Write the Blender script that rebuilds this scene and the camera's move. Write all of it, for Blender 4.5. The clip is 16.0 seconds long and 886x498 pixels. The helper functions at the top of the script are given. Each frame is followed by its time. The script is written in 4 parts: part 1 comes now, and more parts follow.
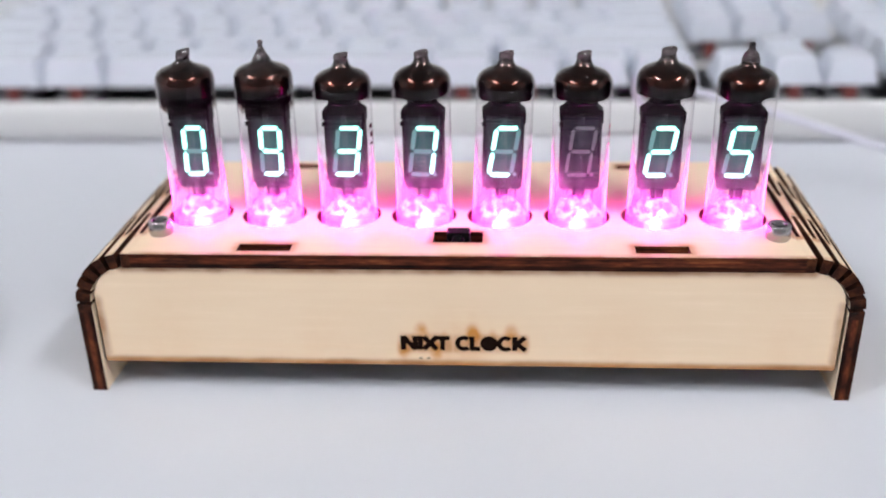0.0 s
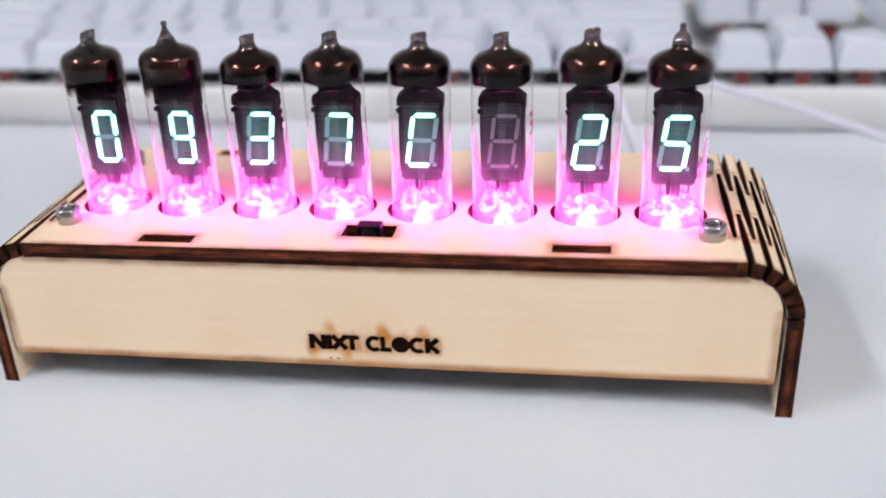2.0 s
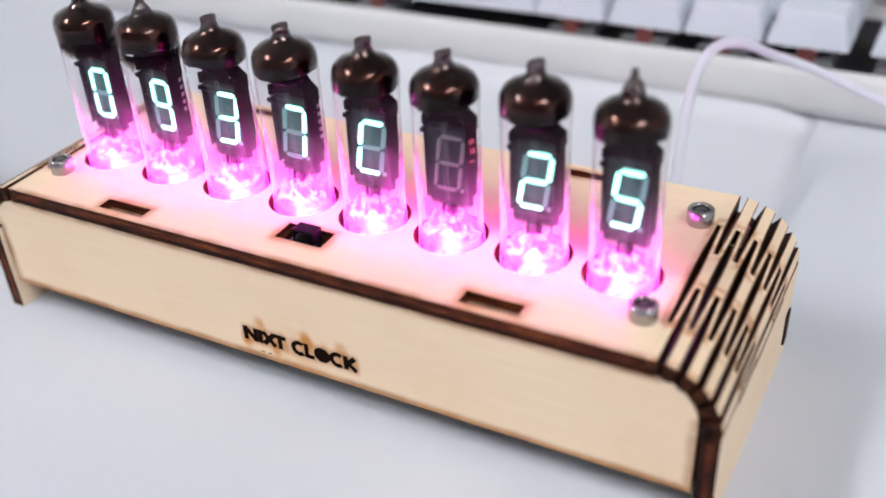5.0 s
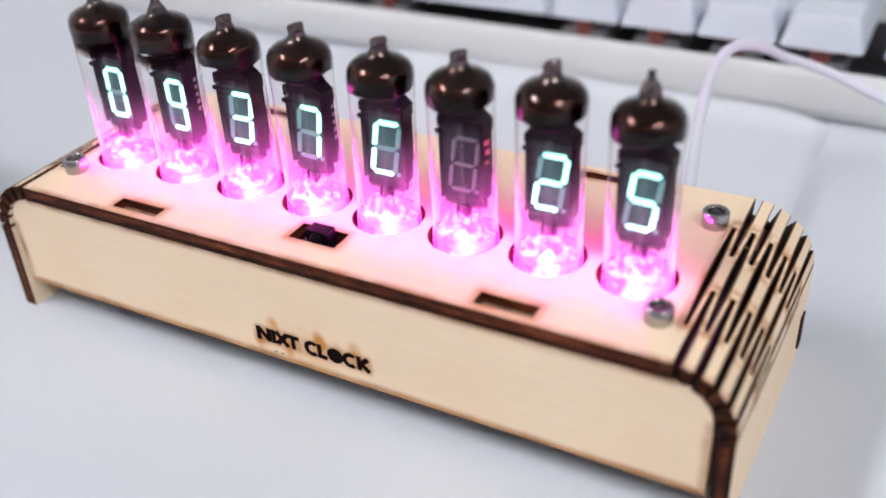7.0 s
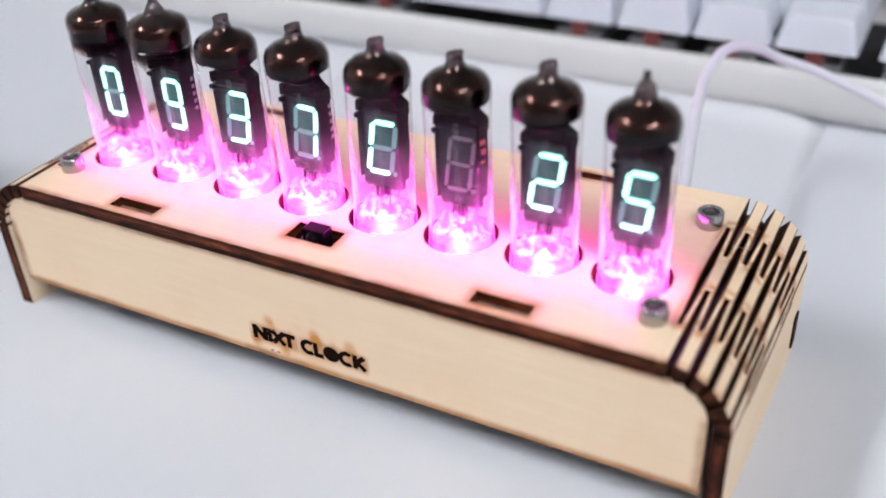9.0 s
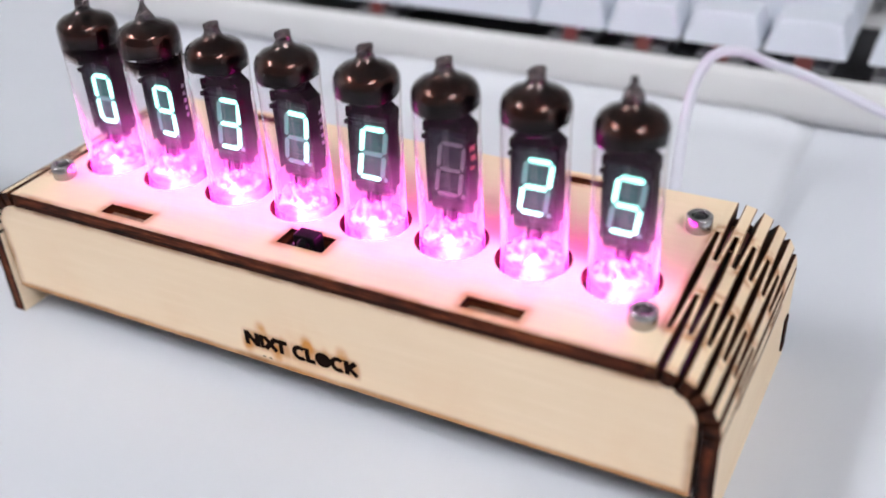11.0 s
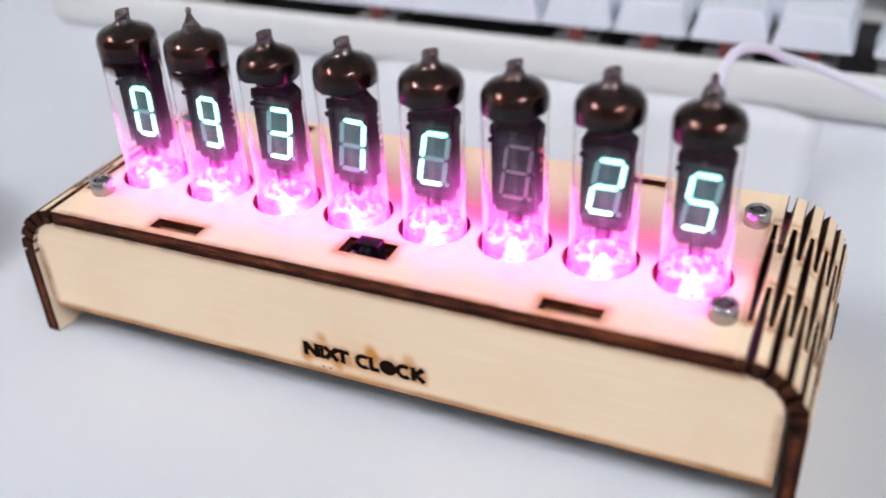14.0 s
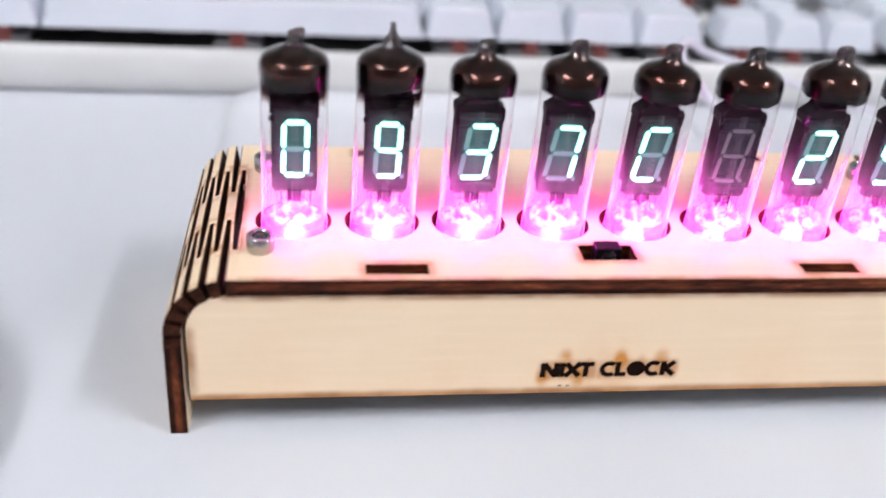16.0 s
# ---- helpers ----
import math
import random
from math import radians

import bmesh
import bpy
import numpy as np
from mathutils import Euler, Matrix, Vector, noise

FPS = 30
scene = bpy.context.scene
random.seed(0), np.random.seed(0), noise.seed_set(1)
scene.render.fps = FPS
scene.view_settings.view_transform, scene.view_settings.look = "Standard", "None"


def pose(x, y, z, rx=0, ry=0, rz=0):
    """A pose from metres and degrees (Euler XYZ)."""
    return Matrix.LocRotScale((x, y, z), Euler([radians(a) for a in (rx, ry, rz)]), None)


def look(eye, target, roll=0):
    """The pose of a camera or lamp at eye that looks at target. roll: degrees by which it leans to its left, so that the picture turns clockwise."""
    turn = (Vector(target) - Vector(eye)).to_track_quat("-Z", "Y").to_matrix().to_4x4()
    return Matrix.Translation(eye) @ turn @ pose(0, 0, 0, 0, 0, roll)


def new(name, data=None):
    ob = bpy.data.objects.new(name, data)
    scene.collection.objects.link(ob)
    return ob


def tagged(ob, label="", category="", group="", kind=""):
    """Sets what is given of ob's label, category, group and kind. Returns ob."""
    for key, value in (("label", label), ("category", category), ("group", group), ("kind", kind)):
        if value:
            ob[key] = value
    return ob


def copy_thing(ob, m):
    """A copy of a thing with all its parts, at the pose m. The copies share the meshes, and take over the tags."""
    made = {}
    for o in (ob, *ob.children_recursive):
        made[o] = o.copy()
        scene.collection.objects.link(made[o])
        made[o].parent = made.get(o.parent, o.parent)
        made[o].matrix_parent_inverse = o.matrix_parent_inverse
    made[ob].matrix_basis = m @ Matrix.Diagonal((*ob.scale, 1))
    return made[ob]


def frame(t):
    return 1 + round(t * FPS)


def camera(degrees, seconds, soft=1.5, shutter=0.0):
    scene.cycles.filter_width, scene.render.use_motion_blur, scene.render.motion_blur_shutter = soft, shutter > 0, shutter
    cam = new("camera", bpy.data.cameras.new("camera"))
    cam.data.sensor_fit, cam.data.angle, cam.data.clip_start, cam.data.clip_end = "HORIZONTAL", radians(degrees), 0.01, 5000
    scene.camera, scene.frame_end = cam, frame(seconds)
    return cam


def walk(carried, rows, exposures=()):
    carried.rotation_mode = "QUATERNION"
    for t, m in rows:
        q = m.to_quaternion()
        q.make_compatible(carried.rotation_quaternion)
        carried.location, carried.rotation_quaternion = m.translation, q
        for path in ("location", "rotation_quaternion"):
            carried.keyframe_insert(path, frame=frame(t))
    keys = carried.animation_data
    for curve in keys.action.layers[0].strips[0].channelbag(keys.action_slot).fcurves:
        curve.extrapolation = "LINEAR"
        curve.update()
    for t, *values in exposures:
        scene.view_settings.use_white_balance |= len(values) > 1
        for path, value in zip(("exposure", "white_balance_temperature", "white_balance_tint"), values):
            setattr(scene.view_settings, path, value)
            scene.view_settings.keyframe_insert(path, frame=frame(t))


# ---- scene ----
cam = camera(48.47, 16.0, soft=1.8, shutter=0.5)
ROWS = [
    (0, (0.01098, -0.17904, 0.11916), (-0.00314, 0.00087, 0.03293), -1.398),
    (0.5, (0.01128, -0.17893, 0.11965), (-0.00274, 0.00101, 0.03348), -1.537),
    (1, (0.01188, -0.17820, 0.11896), (-0.00191, 0.00159, 0.03243), -1.765),
    (1.5, (0.01987, -0.17700, 0.11957), (0.00252, 0.00255, 0.03320), -2.059),
    (2, (0.04371, -0.16318, 0.11462), (0.01293, 0.01347, 0.02604), -2.722),
    (2.5, (0.05964, -0.14493, 0.11916), (0.01002, 0.02628, 0.02847), -3.477),
    (3, (0.07767, -0.13121, 0.11854), (0.01314, 0.03274, 0.02391), -3.019),
    (3.5, (0.09277, -0.12009, 0.12770), (0.01684, 0.03770, 0.03107), -3.570),
    (4, (0.10073, -0.11999, 0.12572), (0.01824, 0.02898, 0.02082), -3.440),
    (4.2, (0.10055, -0.11726, 0.12984), (0.01834, 0.02921, 0.02126), -3.580),
    (6.5, (0.09861, -0.11703, 0.13191), (0.01573, 0.02747, 0.02122), -3.473),
    (7, (0.09835, -0.11759, 0.13117), (0.01454, 0.02711, 0.02145), -3.508),
    (7.5, (0.09759, -0.11772, 0.13204), (0.01426, 0.02680, 0.02171), -3.478),
    (8, (0.09905, -0.11865, 0.13227), (0.01634, 0.02641, 0.02219), -3.189),
    (8.5, (0.09864, -0.11868, 0.13307), (0.01658, 0.02631, 0.02241), -3.296),
    (9, (0.09861, -0.11834, 0.13147), (0.01565, 0.02685, 0.02175), -3.186),
    (11.3, (0.10015, -0.11836, 0.13185), (0.01798, 0.02791, 0.02297), -3.380),
    (11.5, (0.10086, -0.11850, 0.13132), (0.01860, 0.02779, 0.02255), -3.482),
    (12, (0.10153, -0.11927, 0.13096), (0.01877, 0.02748, 0.02320), -3.366),
    (12.5, (0.10079, -0.11932, 0.13158), (0.01835, 0.02706, 0.02307), -3.489),
    (13, (0.09952, -0.11955, 0.13202), (0.01736, 0.02667, 0.02307), -3.560),
    (13.5, (0.09513, -0.12164, 0.13244), (0.01366, 0.02451, 0.02289), -3.969),
    (14, (0.07927, -0.12797, 0.13297), (0.00717, 0.02348, 0.02404), -3.241),
    (14.5, (0.04914, -0.14033, 0.13471), (-0.00258, 0.01910, 0.02557), -2.337),
    (15, (0.02168, -0.15475, 0.14001), (-0.00284, 0.01312, 0.03411), 0.800),
    (15.5, (-0.01910, -0.15639, 0.13589), (-0.02209, 0.01550, 0.03370), 2.876),
    (16, (-0.05483, -0.14497, 0.12453), (-0.02836, 0.02504, 0.02256), 4.752),
]
walk(cam, [(t, look(eye, target, roll)) for t, eye, target, roll in ROWS],
     [(0, 0.03), (3.5, 0.05), (11.3, 0.06), (13, 0.1), (14.5, 0.1), (15, 0.11), (15.5, 0.16), (16, 0.2)])
cam.data.dof.use_dof = True
cam.data.dof.focus_distance = 0.193
cam.data.dof.aperture_fstop = 9.0
scene.view_settings.exposure = 0.0

# ---- world and light ----
world = bpy.data.worlds.new("room_air")
scene.world = world
world.use_nodes = True
world.node_tree.nodes["Background"].inputs[0].default_value = (0.55, 0.6, 0.7, 1)
world.node_tree.nodes["Background"].inputs[1].default_value = 0.05
PANEL_GLOW = 58.0
LED_COLOUR, LED_POWER = (1.0, 0.030, 0.66), 0.0225

U = 0.00105     # metres in one unit of the plan; the plan is drawn in about millimetres
TOP = 31.0      # height of the clock's top plate over the desk


# ---- materials ----
def material(name, colour=(0.5, 0.5, 0.5), rough=0.5, metal=0.0, spec=0.5):
    m = bpy.data.materials.new(name)
    m.use_nodes = True
    b = m.node_tree.nodes["Principled BSDF"]
    b.inputs["Base Color"].default_value = (*colour, 1)
    b.inputs["Roughness"].default_value = rough
    b.inputs["Metallic"].default_value = metal
    b.inputs["Specular IOR Level"].default_value = spec
    return m


def node(m, kind, **settings):
    n = m.node_tree.nodes.new(kind)
    for key, value in settings.items():
        n.inputs[key].default_value = value
    return n


def link(m, a, b):
    m.node_tree.links.new(a, b)


def coords(m, scale=(1, 1, 1)):
    tc = node(m, "ShaderNodeTexCoord")
    mp = node(m, "ShaderNodeMapping")
    mp.inputs["Scale"].default_value = scale
    link(m, tc.outputs["Object"], mp.inputs[0])
    return mp.outputs[0]


def ramp(m, source, stops):
    r = node(m, "ShaderNodeValToRGB")
    r.color_ramp.elements[0].position, r.color_ramp.elements[0].color = stops[0][0], (*stops[0][1], 1)
    r.color_ramp.elements[1].position, r.color_ramp.elements[1].color = stops[-1][0], (*stops[-1][1], 1)
    for p, c in stops[1:-1]:
        e = r.color_ramp.elements.new(p)
        e.color = (*c, 1)
    link(m, source, r.inputs[0])
    return r.outputs[0]


def mix(m, factor, a, b, mode="MIX"):
    n = m.node_tree.nodes.new("ShaderNodeMix")
    n.data_type, n.blend_type = "RGBA", mode
    for value, slot in ((factor, 0), (a, 6), (b, 7)):
        if isinstance(value, (int, float)):
            n.inputs[slot].default_value = value
        elif isinstance(value, tuple):
            n.inputs[slot].default_value = (*value, 1)
        else:
            link(m, value, n.inputs[slot])
    return n.outputs[2]


def bump(m, source, strength, distance):
    b = node(m, "ShaderNodeBump", Strength=strength, Distance=distance)
    link(m, source, b.inputs["Height"])
    link(m, b.outputs[0], m.node_tree.nodes["Principled BSDF"].inputs["Normal"])


def birch(name, stretch, light=(0.89, 0.72, 0.515), dark=(0.868, 0.69, 0.486)):
    """Pale birch ply: long grain, short pores and faint blotches."""
    m = material(name, light, 0.55, 0, 0.35)
    grain = node(m, "ShaderNodeTexNoise", Scale=1.0, Detail=6.0, Roughness=0.6)
    link(m, coords(m, stretch), grain.inputs["Vector"])
    blot = node(m, "ShaderNodeTexNoise", Scale=45.0, Detail=3.0)
    link(m, coords(m), blot.inputs["Vector"])
    c1 = ramp(m, grain.outputs[0], [(0.3, dark), (0.55, light), (0.75, (light[0] * 1.04, light[1] * 1.05, light[2] * 1.08))])
    c2 = mix(m, ramp(m, blot.outputs[0], [(0.40, (0, 0, 0)), (0.72, (0.45, 0.45, 0.45))]), c1, (0.86, 0.655, 0.45))
    link(m, c2, m.node_tree.nodes["Principled BSDF"].inputs["Base Color"])
    bump(m, grain.outputs[0], 0.08, 0.0001)
    return m


def charred(name, stretch, k=1.0):
    """Laser-burnt ply edge: sooty brown with paler plies."""
    m = material(name, (0.03, 0.012, 0.008), 0.6, 0, 0.3)
    n = node(m, "ShaderNodeTexNoise", Scale=1.0, Detail=5.0, Roughness=0.65)
    link(m, coords(m, stretch), n.inputs["Vector"])
    c = ramp(m, n.outputs[0], [(0.35, (0.016 * k, 0.005 * k, 0.003 * k)), (0.52, (0.072 * k, 0.019 * k, 0.009 * k)), (0.72, (0.20 * k, 0.064 * k, 0.024 * k))])
    link(m, c, m.node_tree.nodes["Principled BSDF"].inputs["Base Color"])
    bump(m, n.outputs[0], 0.3, 0.0002)
    return m


def with_stains(m, spots):
    """Adds brown scorch marks round places (x, z, size) of an upright panel, in metres of its own axes."""
    b = m.node_tree.nodes["Principled BSDF"]
    before = b.inputs["Base Color"].links[0].from_socket
    tc = node(m, "ShaderNodeTexCoord")
    wob = node(m, "ShaderNodeTexNoise", Scale=260.0, Detail=3.0)
    link(m, tc.outputs["Object"], wob.inputs["Vector"])
    total = None
    for x, z, size, strength in spots:
        off = node(m, "ShaderNodeVectorMath")
        off.operation = "SUBTRACT"
        link(m, tc.outputs["Object"], off.inputs[0])
        off.inputs[1].default_value = (x, 0, z)
        flat = node(m, "ShaderNodeVectorMath")
        flat.operation = "MULTIPLY"
        link(m, off.outputs[0], flat.inputs[0])
        flat.inputs[1].default_value = (1, 0, 0.6)
        far = node(m, "ShaderNodeVectorMath")
        far.operation = "LENGTH"
        link(m, flat.outputs[0], far.inputs[0])
        rng = node(m, "ShaderNodeMapRange")
        rng.interpolation_type = "SMOOTHSTEP"
        for k, v in ((1, 0.0), (2, size), (3, strength), (4, 0.0)):
            rng.inputs[k].default_value = v
        link(m, far.outputs["Value"], rng.inputs[0])
        if total is None:
            total = rng.outputs[0]
        else:
            add = node(m, "ShaderNodeMath")
            add.operation = "ADD"
            link(m, total, add.inputs[0])
            link(m, rng.outputs[0], add.inputs[1])
            total = add.outputs[0]
    mul = node(m, "ShaderNodeMath")
    mul.operation = "MULTIPLY"
    link(m, total, mul.inputs[0])
    link(m, ramp(m, wob.outputs[0], [(0.3, (0.35, 0.35, 0.35)), (0.65, (1.2, 1.2, 1.2))]), mul.inputs[1])
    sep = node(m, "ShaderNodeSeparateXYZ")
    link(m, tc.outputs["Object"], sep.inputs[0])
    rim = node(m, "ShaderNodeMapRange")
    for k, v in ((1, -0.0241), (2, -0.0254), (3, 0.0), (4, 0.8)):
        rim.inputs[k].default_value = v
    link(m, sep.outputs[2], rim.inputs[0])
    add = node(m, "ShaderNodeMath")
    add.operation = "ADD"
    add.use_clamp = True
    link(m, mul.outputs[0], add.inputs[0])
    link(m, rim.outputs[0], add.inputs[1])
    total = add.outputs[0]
    link(m, mix(m, total, before, (0.66, 0.27, 0.05)), b.inputs["Base Color"])
    return m


def clear_glass(name, tint=(0.97, 0.965, 0.965), low=0.025, haze=0.0):
    """Thin-walled tube glass: straight view through, sharp gloss by the angle; haze paints lamp glow into the wall."""
    m = bpy.data.materials.new(name)
    m.use_nodes = True
    t = m.node_tree
    t.nodes.remove(t.nodes["Principled BSDF"])
    through_ = node(m, "ShaderNodeBsdfTransparent", Color=(*tint, 1))
    gloss = node(m, "ShaderNodeBsdfGlossy", Roughness=0.03, Color=(1, 1, 1, 1))
    face = node(m, "ShaderNodeLayerWeight", Blend=0.5)
    fr = ramp(m, face.outputs["Facing"], [(0.0, (low, low, low)), (0.55, (low * 1.4, low * 1.4, low * 1.4)), (0.8, (0.22, 0.22, 0.22)), (0.92, (0.56, 0.56, 0.56)), (1.0, (0.9, 0.9, 0.9))])
    wall = ramp(m, face.outputs["Facing"], [(0.0, tint), (0.62, tint), (0.82, tuple(c * 0.86 for c in tint)), (1.0, tuple(c * 0.62 for c in tint))])
    link(m, wall, through_.inputs["Color"])
    mx = node(m, "ShaderNodeMixShader")
    link(m, fr, mx.inputs[0])
    link(m, through_.outputs[0], mx.inputs[1])
    link(m, gloss.outputs[0], mx.inputs[2])
    ripple = node(m, "ShaderNodeTexNoise", Scale=1.0, Detail=2.0)
    link(m, coords(m, (420, 420, 45)), ripple.inputs["Vector"])
    drawn = node(m, "ShaderNodeBump", Strength=0.35, Distance=0.0006)
    link(m, ripple.outputs[0], drawn.inputs["Height"])
    link(m, drawn.outputs[0], gloss.inputs["Normal"])
    if not haze:
        link(m, mx.outputs[0], t.nodes["Material Output"].inputs[0])
        return m
    # milky film added in place of lamp glow carried up the wall
    glow_film = node(m, "ShaderNodeBsdfTranslucent", Color=(0.9, 0.9, 0.9, 1))
    glow_film2 = node(m, "ShaderNodeBsdfDiffuse", Color=(0.9, 0.9, 0.9, 1))
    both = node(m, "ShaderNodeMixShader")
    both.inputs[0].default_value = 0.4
    link(m, glow_film.outputs[0], both.inputs[1])
    link(m, glow_film2.outputs[0], both.inputs[2])
    glow_streak = node(m, "ShaderNodeTexNoise", Scale=1.0, Detail=3.0)
    link(m, coords(m, (500, 500, 130)), glow_streak.inputs["Vector"])
    # whiter towards the rims, for the bright edges of the wall
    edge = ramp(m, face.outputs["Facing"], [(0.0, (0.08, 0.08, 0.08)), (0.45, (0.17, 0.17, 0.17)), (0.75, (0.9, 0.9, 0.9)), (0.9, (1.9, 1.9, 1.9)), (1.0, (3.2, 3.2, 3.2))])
    amount = mix(m, 1.0, ramp(m, glow_streak.outputs[0], [(0.35, (haze * 0.4,) * 3), (0.7, (haze * 1.5,) * 3)]), edge, "MULTIPLY")
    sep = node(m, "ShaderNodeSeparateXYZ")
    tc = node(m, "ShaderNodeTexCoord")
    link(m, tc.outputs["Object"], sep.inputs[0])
    # painted glow is strongest low down and fades upwards
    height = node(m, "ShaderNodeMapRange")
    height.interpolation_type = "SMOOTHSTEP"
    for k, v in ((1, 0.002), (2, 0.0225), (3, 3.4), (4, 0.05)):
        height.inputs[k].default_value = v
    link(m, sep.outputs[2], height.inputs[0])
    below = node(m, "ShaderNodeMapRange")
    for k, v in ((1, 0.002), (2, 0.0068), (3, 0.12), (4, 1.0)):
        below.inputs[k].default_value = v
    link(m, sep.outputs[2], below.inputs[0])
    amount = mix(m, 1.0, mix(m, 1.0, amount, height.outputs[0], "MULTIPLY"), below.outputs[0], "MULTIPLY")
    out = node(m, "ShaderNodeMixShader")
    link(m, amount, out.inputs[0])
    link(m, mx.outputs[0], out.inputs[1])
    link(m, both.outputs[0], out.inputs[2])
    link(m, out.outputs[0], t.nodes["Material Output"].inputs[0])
    return m


def smoked_glass(name):
    """Sealed-off glass end: smoky, lumpy and glinting."""
    m = bpy.data.materials.new(name)
    m.use_nodes = True
    t = m.node_tree
    t.nodes.remove(t.nodes["Principled BSDF"])
    clear = node(m, "ShaderNodeBsdfTransparent")
    gloss = node(m, "ShaderNodeBsdfGlossy", Roughness=0.06, Color=(0.95, 0.93, 0.95, 1))
    face = node(m, "ShaderNodeLayerWeight", Blend=0.5)
    lumps = node(m, "ShaderNodeTexNoise", Scale=520.0, Detail=2.0)
    link(m, coords(m, (1, 1, 1.5)), lumps.inputs["Vector"])
    thick = ramp(m, lumps.outputs[0], [(0.36, (0.62, 0.53, 0.53)), (0.5, (0.36, 0.28, 0.28)), (0.62, (0.10, 0.06, 0.06))])
    link(m, mix(m, 1.0, thick, ramp(m, face.outputs["Facing"], [(0.0, (1, 1, 1)), (0.55, (0.8, 0.8, 0.8)), (0.85, (0.3, 0.27, 0.28)), (1.0, (0.15, 0.13, 0.14))]), "MULTIPLY"), clear.inputs["Color"])
    bm_ = node(m, "ShaderNodeBump", Strength=1.0, Distance=0.0007)
    link(m, lumps.outputs[0], bm_.inputs["Height"])
    link(m, bm_.outputs[0], gloss.inputs["Normal"])
    mx = node(m, "ShaderNodeMixShader")
    link(m, ramp(m, face.outputs["Facing"], [(0.0, (0.10, 0.10, 0.10)), (0.6, (0.12, 0.12, 0.12)), (0.85, (0.16, 0.16, 0.16)), (1.0, (0.4, 0.4, 0.4))]), mx.inputs[0])
    link(m, clear.outputs[0], mx.inputs[1])
    link(m, gloss.outputs[0], mx.inputs[2])
    link(m, mx.outputs[0], t.nodes["Material Output"].inputs[0])
    return m


def frosted_glass(name, milk, low, mid, high, scale, stretch=(1, 1, 1), amount=(0.04, 0.45, 1.0)):
    """Lumpy pressed glass: clear hollows and milky, glinting lumps that scatter the lamp below."""
    m = bpy.data.materials.new(name)
    m.use_nodes = True
    t = m.node_tree
    t.nodes.remove(t.nodes["Principled BSDF"])
    milky = node(m, "ShaderNodeBsdfTranslucent", Color=(*milk, 1))
    clear = node(m, "ShaderNodeBsdfTransparent", Color=(0.80, 0.79, 0.82, 1))
    gloss = node(m, "ShaderNodeBsdfGlossy", Roughness=0.07, Color=(0.9, 0.9, 0.9, 1))
    lumps = node(m, "ShaderNodeTexNoise", Scale=scale, Detail=4.0, Roughness=0.62)
    link(m, coords(m, stretch), lumps.inputs["Vector"])
    a = node(m, "ShaderNodeMixShader")
    link(m, ramp(m, lumps.outputs[0], [(low, (amount[0],) * 3), (mid, (amount[1],) * 3), (high, (amount[2],) * 3)]), a.inputs[0])
    link(m, clear.outputs[0], a.inputs[1])
    link(m, milky.outputs[0], a.inputs[2])
    b = node(m, "ShaderNodeMixShader")
    face = node(m, "ShaderNodeLayerWeight", Blend=0.5)
    fr = ramp(m, face.outputs["Facing"], [(0.0, (0.06, 0.06, 0.06)), (0.7, (0.16, 0.16, 0.16)), (1.0, (0.7, 0.7, 0.7))])
    bm_ = node(m, "ShaderNodeBump", Strength=0.9, Distance=0.0006)
    link(m, lumps.outputs[0], bm_.inputs["Height"])
    link(m, bm_.outputs[0], gloss.inputs["Normal"])
    link(m, fr, b.inputs[0])
    link(m, a.outputs[0], b.inputs[1])
    link(m, gloss.outputs[0], b.inputs[2])
    link(m, b.outputs[0], t.nodes["Material Output"].inputs[0])
    return m


def glowing(name, colour, strength, base=(0.5, 0.5, 0.5)):
    m = material(name, base, 0.5)
    b = m.node_tree.nodes["Principled BSDF"]
    b.inputs["Emission Color"].default_value = (*colour, 1)
    b.inputs["Emission Strength"].default_value = strength
    return m


def speckled(name, colour, other, rough, scale, spec=0.5, depth=0.1, grain=0.0001):
    """Plain painted or moulded surface with faint blotches and fine grain."""
    m = material(name, colour, rough, 0, spec)
    n = node(m, "ShaderNodeTexNoise", Scale=scale, Detail=4.0)
    link(m, coords(m), n.inputs["Vector"])
    link(m, ramp(m, n.outputs[0], [(0.35, colour), (0.7, other)]), m.node_tree.nodes["Principled BSDF"].inputs["Base Color"])
    f = node(m, "ShaderNodeTexNoise", Scale=scale * 60, Detail=2.0)
    link(m, coords(m), f.inputs["Vector"])
    bump(m, f.outputs[0], depth, grain)
    return m


